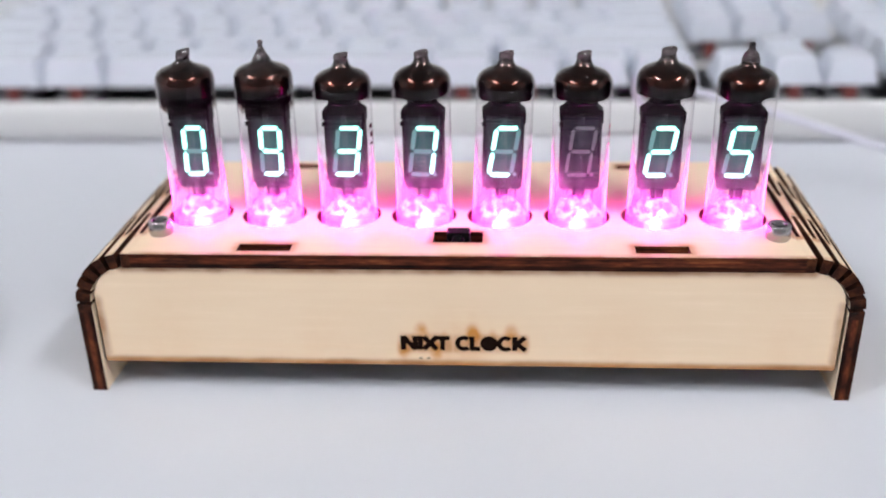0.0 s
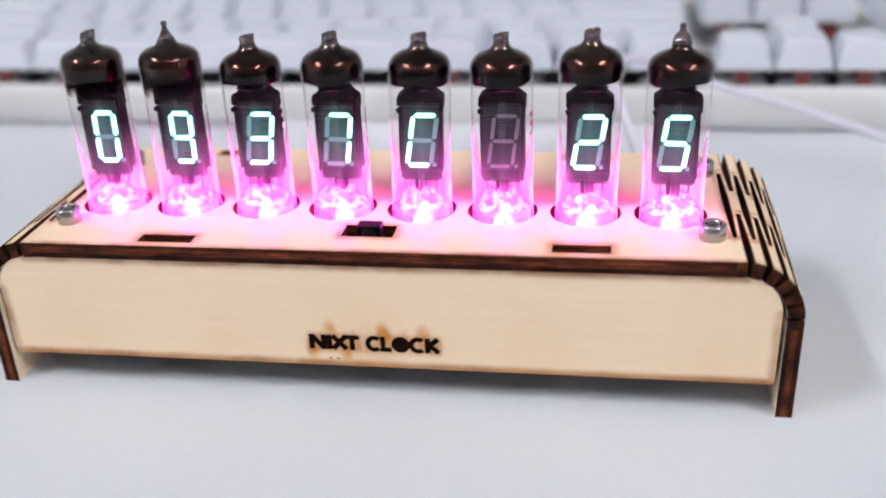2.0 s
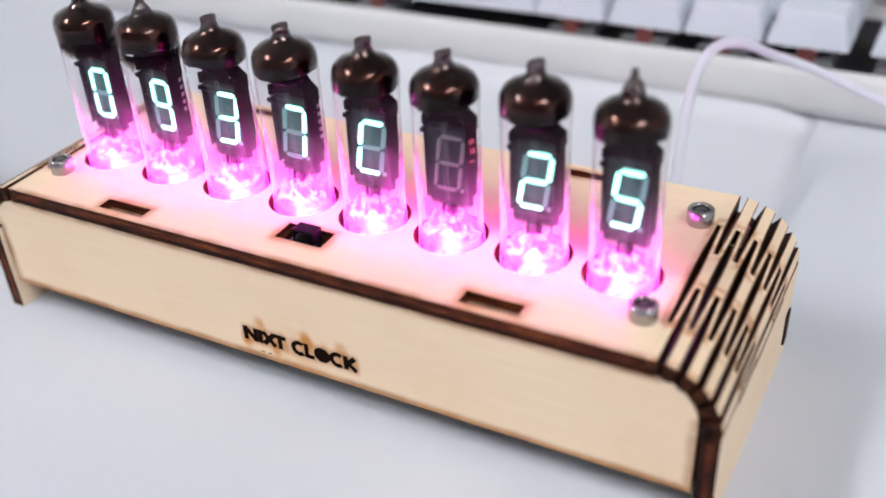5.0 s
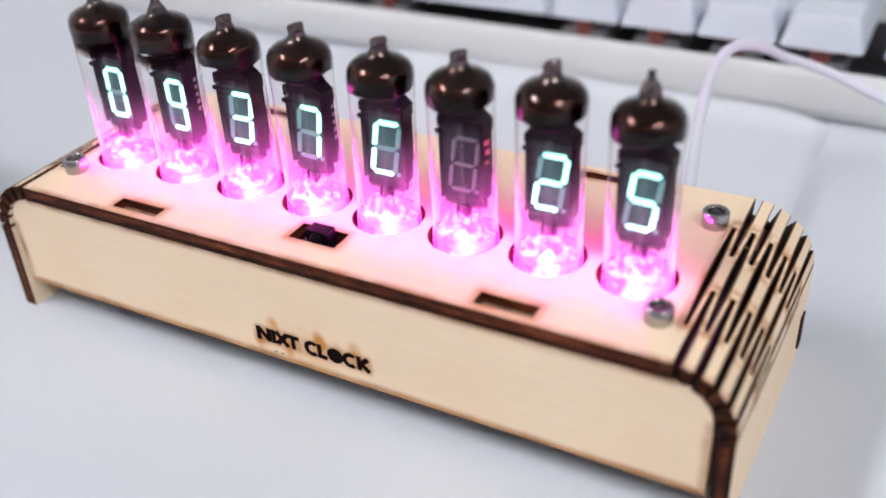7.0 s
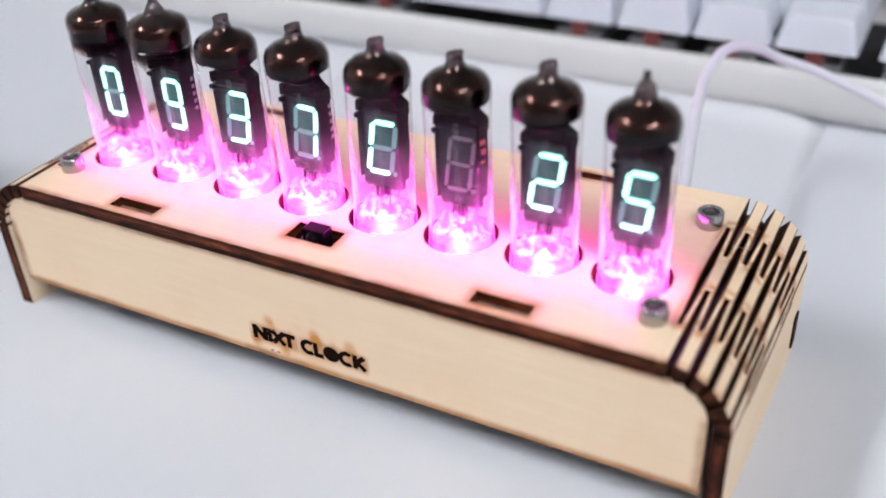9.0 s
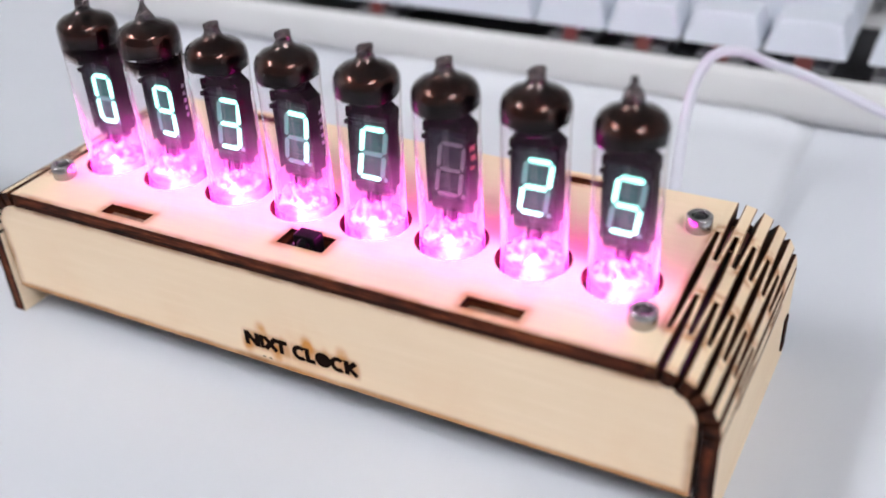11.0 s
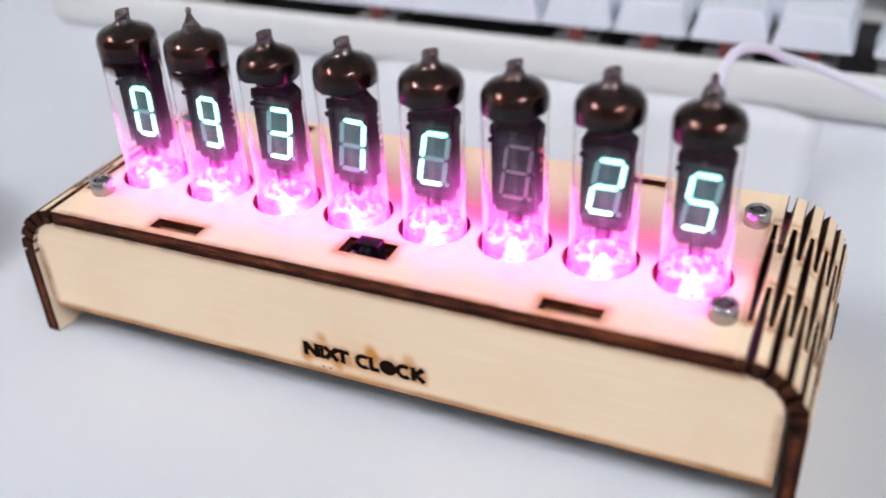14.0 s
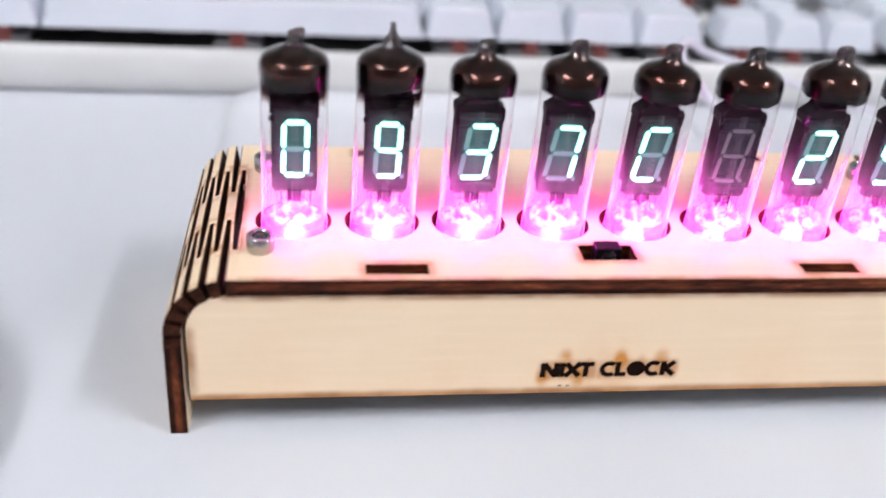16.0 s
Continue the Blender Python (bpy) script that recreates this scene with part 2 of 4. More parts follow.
def scorched_round(m, boxes, reach, strength, colour=(0.40, 0.15, 0.04), upright=False, patchy=150.0):
    """Brown scorch that fades out within reach of rectangular cuts (centre, half sizes, in x and y or, upright, x and z), in metres."""
    b = m.node_tree.nodes["Principled BSDF"]
    before = b.inputs["Base Color"].links[0].from_socket
    tc = node(m, "ShaderNodeTexCoord")
    wob = node(m, "ShaderNodeTexNoise", Scale=patchy, Detail=2.0)
    link(m, tc.outputs["Object"], wob.inputs["Vector"])
    nearest = None
    for cx, cy, hx, hy in boxes:
        v = tc.outputs["Object"]
        mid, half, plane = ((cx, 0, cy), (hx, 0, hy), (1, 0, 1)) if upright else ((cx, cy, 0), (hx, hy, 0), (1, 1, 0))
        for op, value in (("SUBTRACT", mid), ("ABSOLUTE", None), ("SUBTRACT", half), ("MAXIMUM", (0, 0, 0)), ("MULTIPLY", plane)):
            k = node(m, "ShaderNodeVectorMath")
            k.operation = op
            link(m, v, k.inputs[0])
            if value:
                k.inputs[1].default_value = value
            v = k.outputs[0]
        k = node(m, "ShaderNodeVectorMath")
        k.operation = "LENGTH"
        link(m, v, k.inputs[0])
        if nearest is None:
            nearest = k.outputs["Value"]
        else:
            low_ = node(m, "ShaderNodeMath")
            low_.operation = "MINIMUM"
            link(m, nearest, low_.inputs[0])
            link(m, k.outputs["Value"], low_.inputs[1])
            nearest = low_.outputs[0]
    rng = node(m, "ShaderNodeMapRange")
    rng.interpolation_type = "SMOOTHSTEP"
    for k, v in ((1, 0.0), (2, reach), (3, strength), (4, 0.0)):
        rng.inputs[k].default_value = v
    link(m, nearest, rng.inputs[0])
    fac = mix(m, 1.0, rng.outputs[0], ramp(m, wob.outputs[0], [(0.36, (0.45, 0.45, 0.45) if patchy < 200 else (0.0, 0.0, 0.0)), (0.62, (1, 1, 1))]), "MULTIPLY")
    link(m, mix(m, fac, before, colour), b.inputs["Base Color"])
    return m


def cuts(*rows):
    return [((a + b) / 2 * U, (c + d) / 2 * U, (b - a) / 2 * U, (d - c) / 2 * U) for a, b, c, d in rows]


WOOD_TOP = scorched_round(birch("birch_top", (60, 900, 900)), cuts((-80, 80, -9, -2.4), (-43.3, -32.8, -0.6, 2.5), (33.9, 44.2, -0.6, 2.5), (-5.2, 4.6, 3.8, 8.8),
                          (-43.2, -34.0, 44.6, 46.8), (34.6, 44.4, 44.4, 46.6), (-70, -64.6, 7.3, 37.3), (65.6, 70, 7.3, 37.3)), 0.0019, 0.85)
scorched_round(WOOD_TOP, cuts((-43.3, -32.8, -0.6, 2.5), (33.9, 44.2, -0.6, 2.5), (-5.2, 4.6, 3.8, 8.8)), 0.0034, 0.42, (0.66, 0.32, 0.10))
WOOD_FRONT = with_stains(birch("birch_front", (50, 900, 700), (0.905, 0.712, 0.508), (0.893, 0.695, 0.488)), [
    (-0.0080, -0.0180, 0.0023, 1.4), (-0.0116, -0.0217, 0.0022, 1.3), (-0.0049, -0.0219, 0.0020, 1.2), (0.0030, -0.0181, 0.0024, 1.3), (0.0108, -0.0182, 0.0023, 1.2),
    (0.0070, -0.0182, 0.0014, 0.5), (-0.0030, -0.0184, 0.0012, 0.45), (0.0140, -0.0200, 0.0014, 0.4), (0.0010, -0.0200, 0.0090, 0.10), (0.0, -0.0240, 0.0110, 0.16),
    (-0.030, -0.0250, 0.0130, 0.1), (0.032, -0.0252, 0.0130, 0.1), (-0.062, -0.0225, 0.0120, 0.07), (0.066, -0.0220, 0.0120, 0.07)])
scorched_round(WOOD_FRONT, cuts((-11.4, -9.0, -20.6, -17.8), (-7.9, -1.9, -20.6, -17.8), (-0.6, 13.0, -20.6, -17.8)), 0.0015, 0.7, (0.52, 0.20, 0.045), True)
scorched_round(WOOD_FRONT, cuts((-74, 75, -26, -24.0), (-76, -72.4, -24, -10), (73.4, 77, -24, -10), (-66, 67, -2.9, -1)), 0.0018, 0.8, (0.34, 0.13, 0.035), True)

WOOD_SIDE = birch("birch_side", (700, 60, 700), (0.88, 0.71, 0.51), (0.84, 0.66, 0.46))
WOOD_LEG = birch("birch_leg", (700, 60, 700), (0.88, 0.71, 0.51), (0.84, 0.66, 0.46))
scorched_round(WOOD_SIDE, cuts((-90, 90, 6.6, 8.6), (-90, 90, 16.9, 18.9), (-90, 90, 27.5, 29.5), (-90, 90, 36.6, 38.6), (-90, 90, -3, -2.4)), 0.0022, 0.75, (0.50, 0.19, 0.055), patchy=520.0)
def with_plies(m):
    """Three plies seen along a burnt edge of the top plate: soot, red-brown, soot."""
    b = m.node_tree.nodes["Principled BSDF"]
    before = b.inputs["Base Color"].links[0].from_socket
    b.inputs["Specular IOR Level"].default_value = 0.12
    tc = node(m, "ShaderNodeTexCoord")
    sep = node(m, "ShaderNodeSeparateXYZ")
    link(m, tc.outputs["Object"], sep.inputs[0])
    wav = node(m, "ShaderNodeTexNoise", Scale=90.0, Detail=2.0)
    link(m, tc.outputs["Object"], wav.inputs["Vector"])
    rng = node(m, "ShaderNodeMapRange")
    for k, v in ((1, -3.0 * U), (2, 0.0), (3, 0.0), (4, 0.9)):
        rng.inputs[k].default_value = v
    link(m, sep.outputs[2], rng.inputs[0])
    add = node(m, "ShaderNodeMath")
    add.operation = "MULTIPLY_ADD"
    link(m, wav.outputs[0], add.inputs[0])
    add.inputs[1].default_value = 0.12
    link(m, rng.outputs[0], add.inputs[2])
    ply = ramp(m, add.outputs[0], [(0.08, (0.35, 0.30, 0.30)), (0.30, (0.22, 0.18, 0.18)), (0.42, (0.9, 0.8, 0.75)), (0.66, (1.15, 1.0, 0.9)), (0.76, (0.4, 0.34, 0.32)), (0.98, (1.0, 0.85, 0.7))])
    link(m, mix(m, 1.0, before, ply, "MULTIPLY"), b.inputs["Base Color"])
    return m


CHAR = with_plies(charred("burnt_edge", (120, 160, 900), 1.5))
CHAR_SIDE = charred("burnt_slit", (900, 160, 500), 0.4)
CHAR_SIDE.node_tree.nodes["Principled BSDF"].inputs["Specular IOR Level"].default_value = 0.12
CHAR_EDGE = charred("burnt_bend_edge", (300, 160, 300), 0.5)
CHAR_EDGE.node_tree.nodes["Principled BSDF"].inputs["Specular IOR Level"].default_value = 0.12
CHAR_LEG = charred("burnt_leg_edge", (300, 300, 160), 0.8)
leg_x = node(CHAR_LEG, "ShaderNodeSeparateXYZ")
link(CHAR_LEG, node(CHAR_LEG, "ShaderNodeTexCoord").outputs["Object"], leg_x.inputs[0])
leg_off = node(CHAR_LEG, "ShaderNodeMath")
leg_off.operation = "SUBTRACT"
leg_off.inputs[1].default_value = 0.5 * U
link(CHAR_LEG, leg_x.outputs[0], leg_off.inputs[0])
leg_abs = node(CHAR_LEG, "ShaderNodeMath")
leg_abs.operation = "ABSOLUTE"
link(CHAR_LEG, leg_off.outputs[0], leg_abs.inputs[0])
leg_ply = node(CHAR_LEG, "ShaderNodeMapRange")
for k_, v_ in ((1, 74.0 * U), (2, 77.0 * U), (3, 0.0), (4, 1.0)):
    leg_ply.inputs[k_].default_value = v_
link(CHAR_LEG, leg_abs.outputs[0], leg_ply.inputs[0])
leg_bsdf = CHAR_LEG.node_tree.nodes["Principled BSDF"]
leg_bsdf.inputs["Specular IOR Level"].default_value = 0.12
link(CHAR_LEG, mix(CHAR_LEG, 1.0, leg_bsdf.inputs["Base Color"].links[0].from_socket,
                   ramp(CHAR_LEG, leg_ply.outputs[0], [(0.0, (0.3, 0.25, 0.2)), (0.22, (0.35, 0.3, 0.3)), (0.38, (1.5, 1.3, 1.2)), (0.58, (1.6, 1.4, 1.3)), (0.74, (0.3, 0.28, 0.28)), (1.0, (0.5, 0.4, 0.35))]), "MULTIPLY"),
     leg_bsdf.inputs["Base Color"])
SCORCHED_WOOD = speckled("scorched_wood", (0.27, 0.115, 0.045), (0.12, 0.045, 0.02), 0.6, 260.0, 0.2)
CHAR_HOLE = charred("burnt_hole", (300, 300, 500), 0.3)
CHAR_HOLE.node_tree.nodes["Principled BSDF"].inputs["Specular IOR Level"].default_value = 0.08
SCORCH = charred("scorched_rim", (300, 300, 300))
SOOT = material("soot", (0.011, 0.0045, 0.003), 0.9, 0, 0.05)
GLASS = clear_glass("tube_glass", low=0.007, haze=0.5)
SMOKE = smoked_glass("smoked_glass")
SCORCH_TAB = speckled("scorched_tab", (0.26, 0.13, 0.075), (0.14, 0.065, 0.04), 0.6, 400)
STAMP = material("stamp_red", (0.030, 0.010, 0.012), 0.8, 0, 0.1)
STAMP_FAINT = material("stamp_faded", (0.34, 0.13, 0.13), 0.8, 0, 0.1)
STAMP_GREY = material("stamp_grey", (0.30, 0.27, 0.33), 0.8, 0, 0.1)
FILM = bpy.data.materials.new("thin_film")
FILM.use_nodes = True
FILM.node_tree.nodes.remove(FILM.node_tree.nodes["Principled BSDF"])
film_t = node(FILM, "ShaderNodeBsdfTransparent")
film_n = node(FILM, "ShaderNodeTexNoise", Scale=1.0, Detail=3.0)
link(FILM, coords(FILM, (420, 420, 120)), film_n.inputs["Vector"])
film_f = node(FILM, "ShaderNodeSeparateXYZ")
link(FILM, node(FILM, "ShaderNodeTexCoord").outputs["Object"], film_f.inputs[0])
film_r = node(FILM, "ShaderNodeMapRange")
for k_, v_ in ((1, 23.4 * U), (2, 27.0 * U), (3, -0.25), (4, 0.75)):
    film_r.inputs[k_].default_value = v_
link(FILM, film_f.outputs[2], film_r.inputs[0])
film_a = node(FILM, "ShaderNodeMath")
film_a.operation = "ADD"
link(FILM, film_r.outputs[0], film_a.inputs[0])
link(FILM, film_n.outputs[0], film_a.inputs[1])
link(FILM, ramp(FILM, film_a.outputs[0], [(0.35, (0.97, 0.96, 0.96)), (0.6, (0.55, 0.48, 0.46)), (0.85, (0.12, 0.07, 0.06)), (1.0, (0.03, 0.015, 0.012))]), film_t.inputs["Color"])
link(FILM, film_t.outputs[0], FILM.node_tree.nodes["Material Output"].inputs[0])
FROST = frosted_glass("pressed_glass", (0.92, 0.80, 0.92), 0.43, 0.51, 0.58, 470.0, (1, 1, 1), (0.12, 0.55, 1.0))
RING_GLASS = frosted_glass("foot_ring_glass", (0.86, 0.74, 0.86), 0.38, 0.50, 0.62, 1.0, (260, 260, 330), (0.24, 0.34, 0.46))
MICA = material("mica_sheet", (0.016, 0.015, 0.017), 0.6, 0, 0.2)
GETTER = material("getter_mirror", (0.062, 0.021, 0.0125), 0.17, 1.0)
film_ = node(GETTER, "ShaderNodeTexNoise", Scale=330.0, Detail=3.0)
link(GETTER, coords(GETTER, (1, 1, 0.6)), film_.inputs["Vector"])
film_z = node(GETTER, "ShaderNodeSeparateXYZ")
link(GETTER, node(GETTER, "ShaderNodeTexCoord").outputs["Object"], film_z.inputs[0])
film_h = node(GETTER, "ShaderNodeMapRange")
for k_, v_ in ((1, 26.0 * U), (2, 33.0 * U), (3, 0.0), (4, 1.0)):
    film_h.inputs[k_].default_value = v_
link(GETTER, film_z.outputs[2], film_h.inputs[0])
film_c = ramp(GETTER, film_.outputs[0], [(0.36, (0.55, 0.5, 0.48)), (0.52, (1, 1, 1)), (0.66, (1.5, 1.45, 1.4))])
# dark low band and brown middle paint in reflections; pale top is thin film
reflection_c = ramp(GETTER, film_h.outputs[0], [(0.0, (0.012, 0.005, 0.003)), (0.14, (0.003, 0.0013, 0.001)), (0.34, (0.005, 0.002, 0.0015)), (0.50, (0.050, 0.0148, 0.0095)), (0.70, (0.046, 0.0155, 0.011)), (0.84, (0.056, 0.026, 0.020)), (1.0, (0.11, 0.082, 0.076))])
link(GETTER, mix(GETTER, 1.0, reflection_c, film_c, "MULTIPLY"), GETTER.node_tree.nodes["Principled BSDF"].inputs["Base Color"])
GETTER.node_tree.nodes["Principled BSDF"].inputs["Coat Weight"].default_value = 0.5
GETTER.node_tree.nodes["Principled BSDF"].inputs["Coat Roughness"].default_value = 0.03
GETTER.node_tree.nodes["Principled BSDF"].inputs["Coat IOR"].default_value = 1.45
PLATE = speckled("dark_ceramic", (0.014, 0.017, 0.026), (0.022, 0.026, 0.038), 0.45, 500.0, 0.12)
WIRE = material("grid_wire", (0.24, 0.24, 0.27), 0.35, 0.9)
GRID_WIRE = material("grid_wire_fine", (0.28, 0.30, 0.33), 0.4, 0.3)
BAR_METAL = material("dark_bar", (0.05, 0.05, 0.06), 0.4, 0.7)
DARK_METAL = material("dark_nickel", (0.011, 0.009, 0.010), 0.6, 0.0, 0.1)
SEG_OFF = material("phosphor_unlit", (0.20, 0.21, 0.24), 0.6)
SEG_DIM = glowing("phosphor_stray", (0.08, 0.75, 0.64), 0.22, (0.2, 0.33, 0.33))
# teal glow painted in for the light that lit digits spill round them
HAZE = glowing("spill_sheet", (0.04, 0.62, 0.55), 0.0, (0.014, 0.018, 0.026))
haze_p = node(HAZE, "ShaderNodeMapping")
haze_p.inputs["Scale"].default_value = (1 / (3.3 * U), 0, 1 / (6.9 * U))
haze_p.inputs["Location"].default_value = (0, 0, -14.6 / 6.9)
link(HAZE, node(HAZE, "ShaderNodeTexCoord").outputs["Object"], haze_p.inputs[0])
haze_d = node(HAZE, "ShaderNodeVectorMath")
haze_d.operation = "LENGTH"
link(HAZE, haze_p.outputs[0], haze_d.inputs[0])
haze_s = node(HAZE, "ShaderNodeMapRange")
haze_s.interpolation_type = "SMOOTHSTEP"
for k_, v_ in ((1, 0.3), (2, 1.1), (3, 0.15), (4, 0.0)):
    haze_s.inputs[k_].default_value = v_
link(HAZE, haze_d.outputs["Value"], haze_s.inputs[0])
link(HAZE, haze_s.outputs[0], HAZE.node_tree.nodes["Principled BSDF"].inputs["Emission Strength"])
SEG_ON = glowing("phosphor_lit", (0.30, 1.0, 0.86), 3.2)
STEEL = material("nickel_steel", (0.42, 0.41, 0.41), 0.24, 1.0)
SCREW = material("dark_screw", (0.10, 0.10, 0.105), 0.32, 0.8)
BLACK = material("black_plastic", (0.004, 0.004, 0.005), 0.35, 0, 0.08)
BOARD = speckled("circuit_board_black", (0.012, 0.013, 0.016), (0.03, 0.03, 0.034), 0.4, 200)
LED_BODY = material("led_package", (0.8, 0.8, 0.78), 0.5)
LED_GLOW = glowing("led_light", (1.0, 0.17, 0.78), 8.5)
DESK = speckled("white_laminate", (0.66, 0.675, 0.73), (0.62, 0.635, 0.69), 0.42, 7.0, 0.4, 0.06)
PAPER = speckled("white_paper", (0.67, 0.68, 0.725), (0.64, 0.65, 0.695), 0.6, 9.0, 0.3, 0.06)
KEY_WHITE = speckled("keycap_white", (0.65, 0.68, 0.76), (0.61, 0.64, 0.72), 0.5, 40.0)
CASE_WHITE = speckled("case_white", (0.70, 0.695, 0.70), (0.66, 0.655, 0.66), 0.45, 25.0)
KEY_PLATE = speckled("key_plate_black", (0.026, 0.026, 0.029), (0.04, 0.04, 0.044), 0.65, 60.0, 0.15)
SWITCH_RED = material("switch_red", (0.19, 0.038, 0.033), 0.5)
SWITCH_GREY = material("switch_grey", (0.16, 0.16, 0.17), 0.35)
CABLE_WHITE = speckled("cable_white", (0.70, 0.69, 0.78), (0.65, 0.64, 0.73), 0.45, 60.0)
PAINT = speckled("wall_paint", (0.84, 0.84, 0.84), (0.80, 0.80, 0.80), 0.8, 2.0)
PAINT_DIM = speckled("wall_paint_grey", (0.36, 0.355, 0.355), (0.33, 0.33, 0.33), 0.8, 2.0)
CARPET = speckled("grey_floor", (0.22, 0.22, 0.23), (0.16, 0.16, 0.17), 0.8, 6.0)
LAMP_FRAME = material("lamp_frame", (0.75, 0.75, 0.75), 0.4)
LAMP_LIGHT = glowing("lamp_diffuser", (0.96, 0.97, 1.0), PANEL_GLOW, (0.8, 0.8, 0.8))


# ---- building helpers ----
def part(name, bm, mat, parent=None, label="", smooth=False, at=None, scale=U):
    """Links a bmesh, drawn in plan units, as one mesh object under a thing or a part."""
    bmesh.ops.recalc_face_normals(bm, faces=bm.faces)
    return raw_part(name, bm, mat, parent, label, smooth, at, scale)


def raw_part(name, bm, mat, parent=None, label="", smooth=False, at=None, scale=U):
    bmesh.ops.scale(bm, vec=(scale,) * 3, verts=bm.verts)
    me = bpy.data.meshes.new(name)
    for f in bm.faces:
        f.smooth = smooth
    bm.to_mesh(me)
    bm.free()
    for one in (mat if isinstance(mat, (list, tuple)) else [mat]):
        me.materials.append(one)
    ob = new(name, me)
    if at is not None:
        ob.location = [c * scale for c in at]
    if parent is not None:
        ob.parent = parent
    if label:
        tagged(ob, label)
    return ob


def shared(name, me, parent, at, turn=0.0):
    ob = new(name, me)
    ob.location = [c * U for c in at]
    ob.rotation_euler = (0, 0, turn)
    ob.parent = parent
    return ob


def box(bm, x0, x1, y0, y1, z0, z1, bevel=0.0):
    r = bmesh.ops.create_cube(bm, size=1.0)
    vs = r["verts"]
    for v in vs:
        v.co = Vector((x0 + (v.co.x + 0.5) * (x1 - x0), y0 + (v.co.y + 0.5) * (y1 - y0), z0 + (v.co.z + 0.5) * (z1 - z0)))
    if bevel:
        es = list({e for v in vs for e in v.link_edges})
        bmesh.ops.bevel(bm, geom=es, offset=bevel, segments=2, affect="EDGES", profile=0.6)
    return bm


def rod(bm, a, b, r, n=10, r2=None):
    a, b = Vector(a), Vector(b)
    res = bmesh.ops.create_cone(bm, cap_ends=True, segments=n, radius1=r, radius2=r if r2 is None else r2, depth=(b - a).length)
    m = Matrix.Translation((a + b) / 2) @ (b - a).to_track_quat("Z", "Y").to_matrix().to_4x4()
    bmesh.ops.transform(bm, matrix=m, verts=res["verts"])
    return bm


def lathe(bm, profile, n=40, wobble=None, close=True):
    """Turns (radius, height) pairs round z; wobble(k, angle) may shift the height of ring k."""
    rings = []
    for k, (r, z) in enumerate(profile):
        if r < 1e-6:
            rings.append([bm.verts.new((0, 0, z))])
        else:
            ring = []
            for i in range(n):
                a = 2 * math.pi * i / n
                ring.append(bm.verts.new((r * math.cos(a), r * math.sin(a), z + (wobble(k, a) if wobble else 0))))
            rings.append(ring)
    for p, q in zip(rings, rings[1:]):
        for i in range(n):
            j = (i + 1) % n
            if len(p) == 1 and len(q) == 1:
                continue
            if len(p) == 1:
                bm.faces.new((p[0], q[j], q[i]))
            elif len(q) == 1:
                bm.faces.new((p[i], p[j], q[0]))
            else:
                bm.faces.new((p[i], p[j], q[j], q[i]))
    return bm


def slab(bm, outline, holes, z0, z1, top_mat=0, side_mat=1, upright=False):
    """A flat board with holes, from closed outlines in two axes; its sides take side_mat."""
    def put(p, h):
        return (p[0], h, p[1]) if upright else (p[0], p[1], h)
    for h in (z0, z1):
        edges = []
        for loop in (outline, *holes):
            vs = [bm.verts.new(put(p, h)) for p in loop]
            edges += [bm.edges.new((vs[i], vs[(i + 1) % len(vs)])) for i in range(len(vs))]
        r = bmesh.ops.triangle_fill(bm, use_beauty=True, use_dissolve=False, edges=edges)
        for f in r["geom"]:
            if isinstance(f, bmesh.types.BMFace):
                f.material_index = top_mat
    for loop in (outline, *holes):
        a = [bm.verts.new(put(p, z0)) for p in loop]
        b = [bm.verts.new(put(p, z1)) for p in loop]
        for i in range(len(loop)):
            j = (i + 1) % len(loop)
            bm.faces.new((a[i], a[j], b[j], b[i])).material_index = side_mat
    bmesh.ops.remove_doubles(bm, verts=bm.verts, dist=1e-4)
    return bm


def circle(x, y, r, n=48):
    return [(x + r * math.cos(2 * math.pi * i / n), y + r * math.sin(2 * math.pi * i / n)) for i in range(n)]


def oblong(x0, x1, y0, y1):
    return [(x0, y0), (x1, y0), (x1, y1), (x0, y1)]


def thing(name, label, category, group="", at=(0, 0, 0)):
    ob = new(name)
    ob.location = [c * U for c in at]
    return tagged(ob, label, category, group)


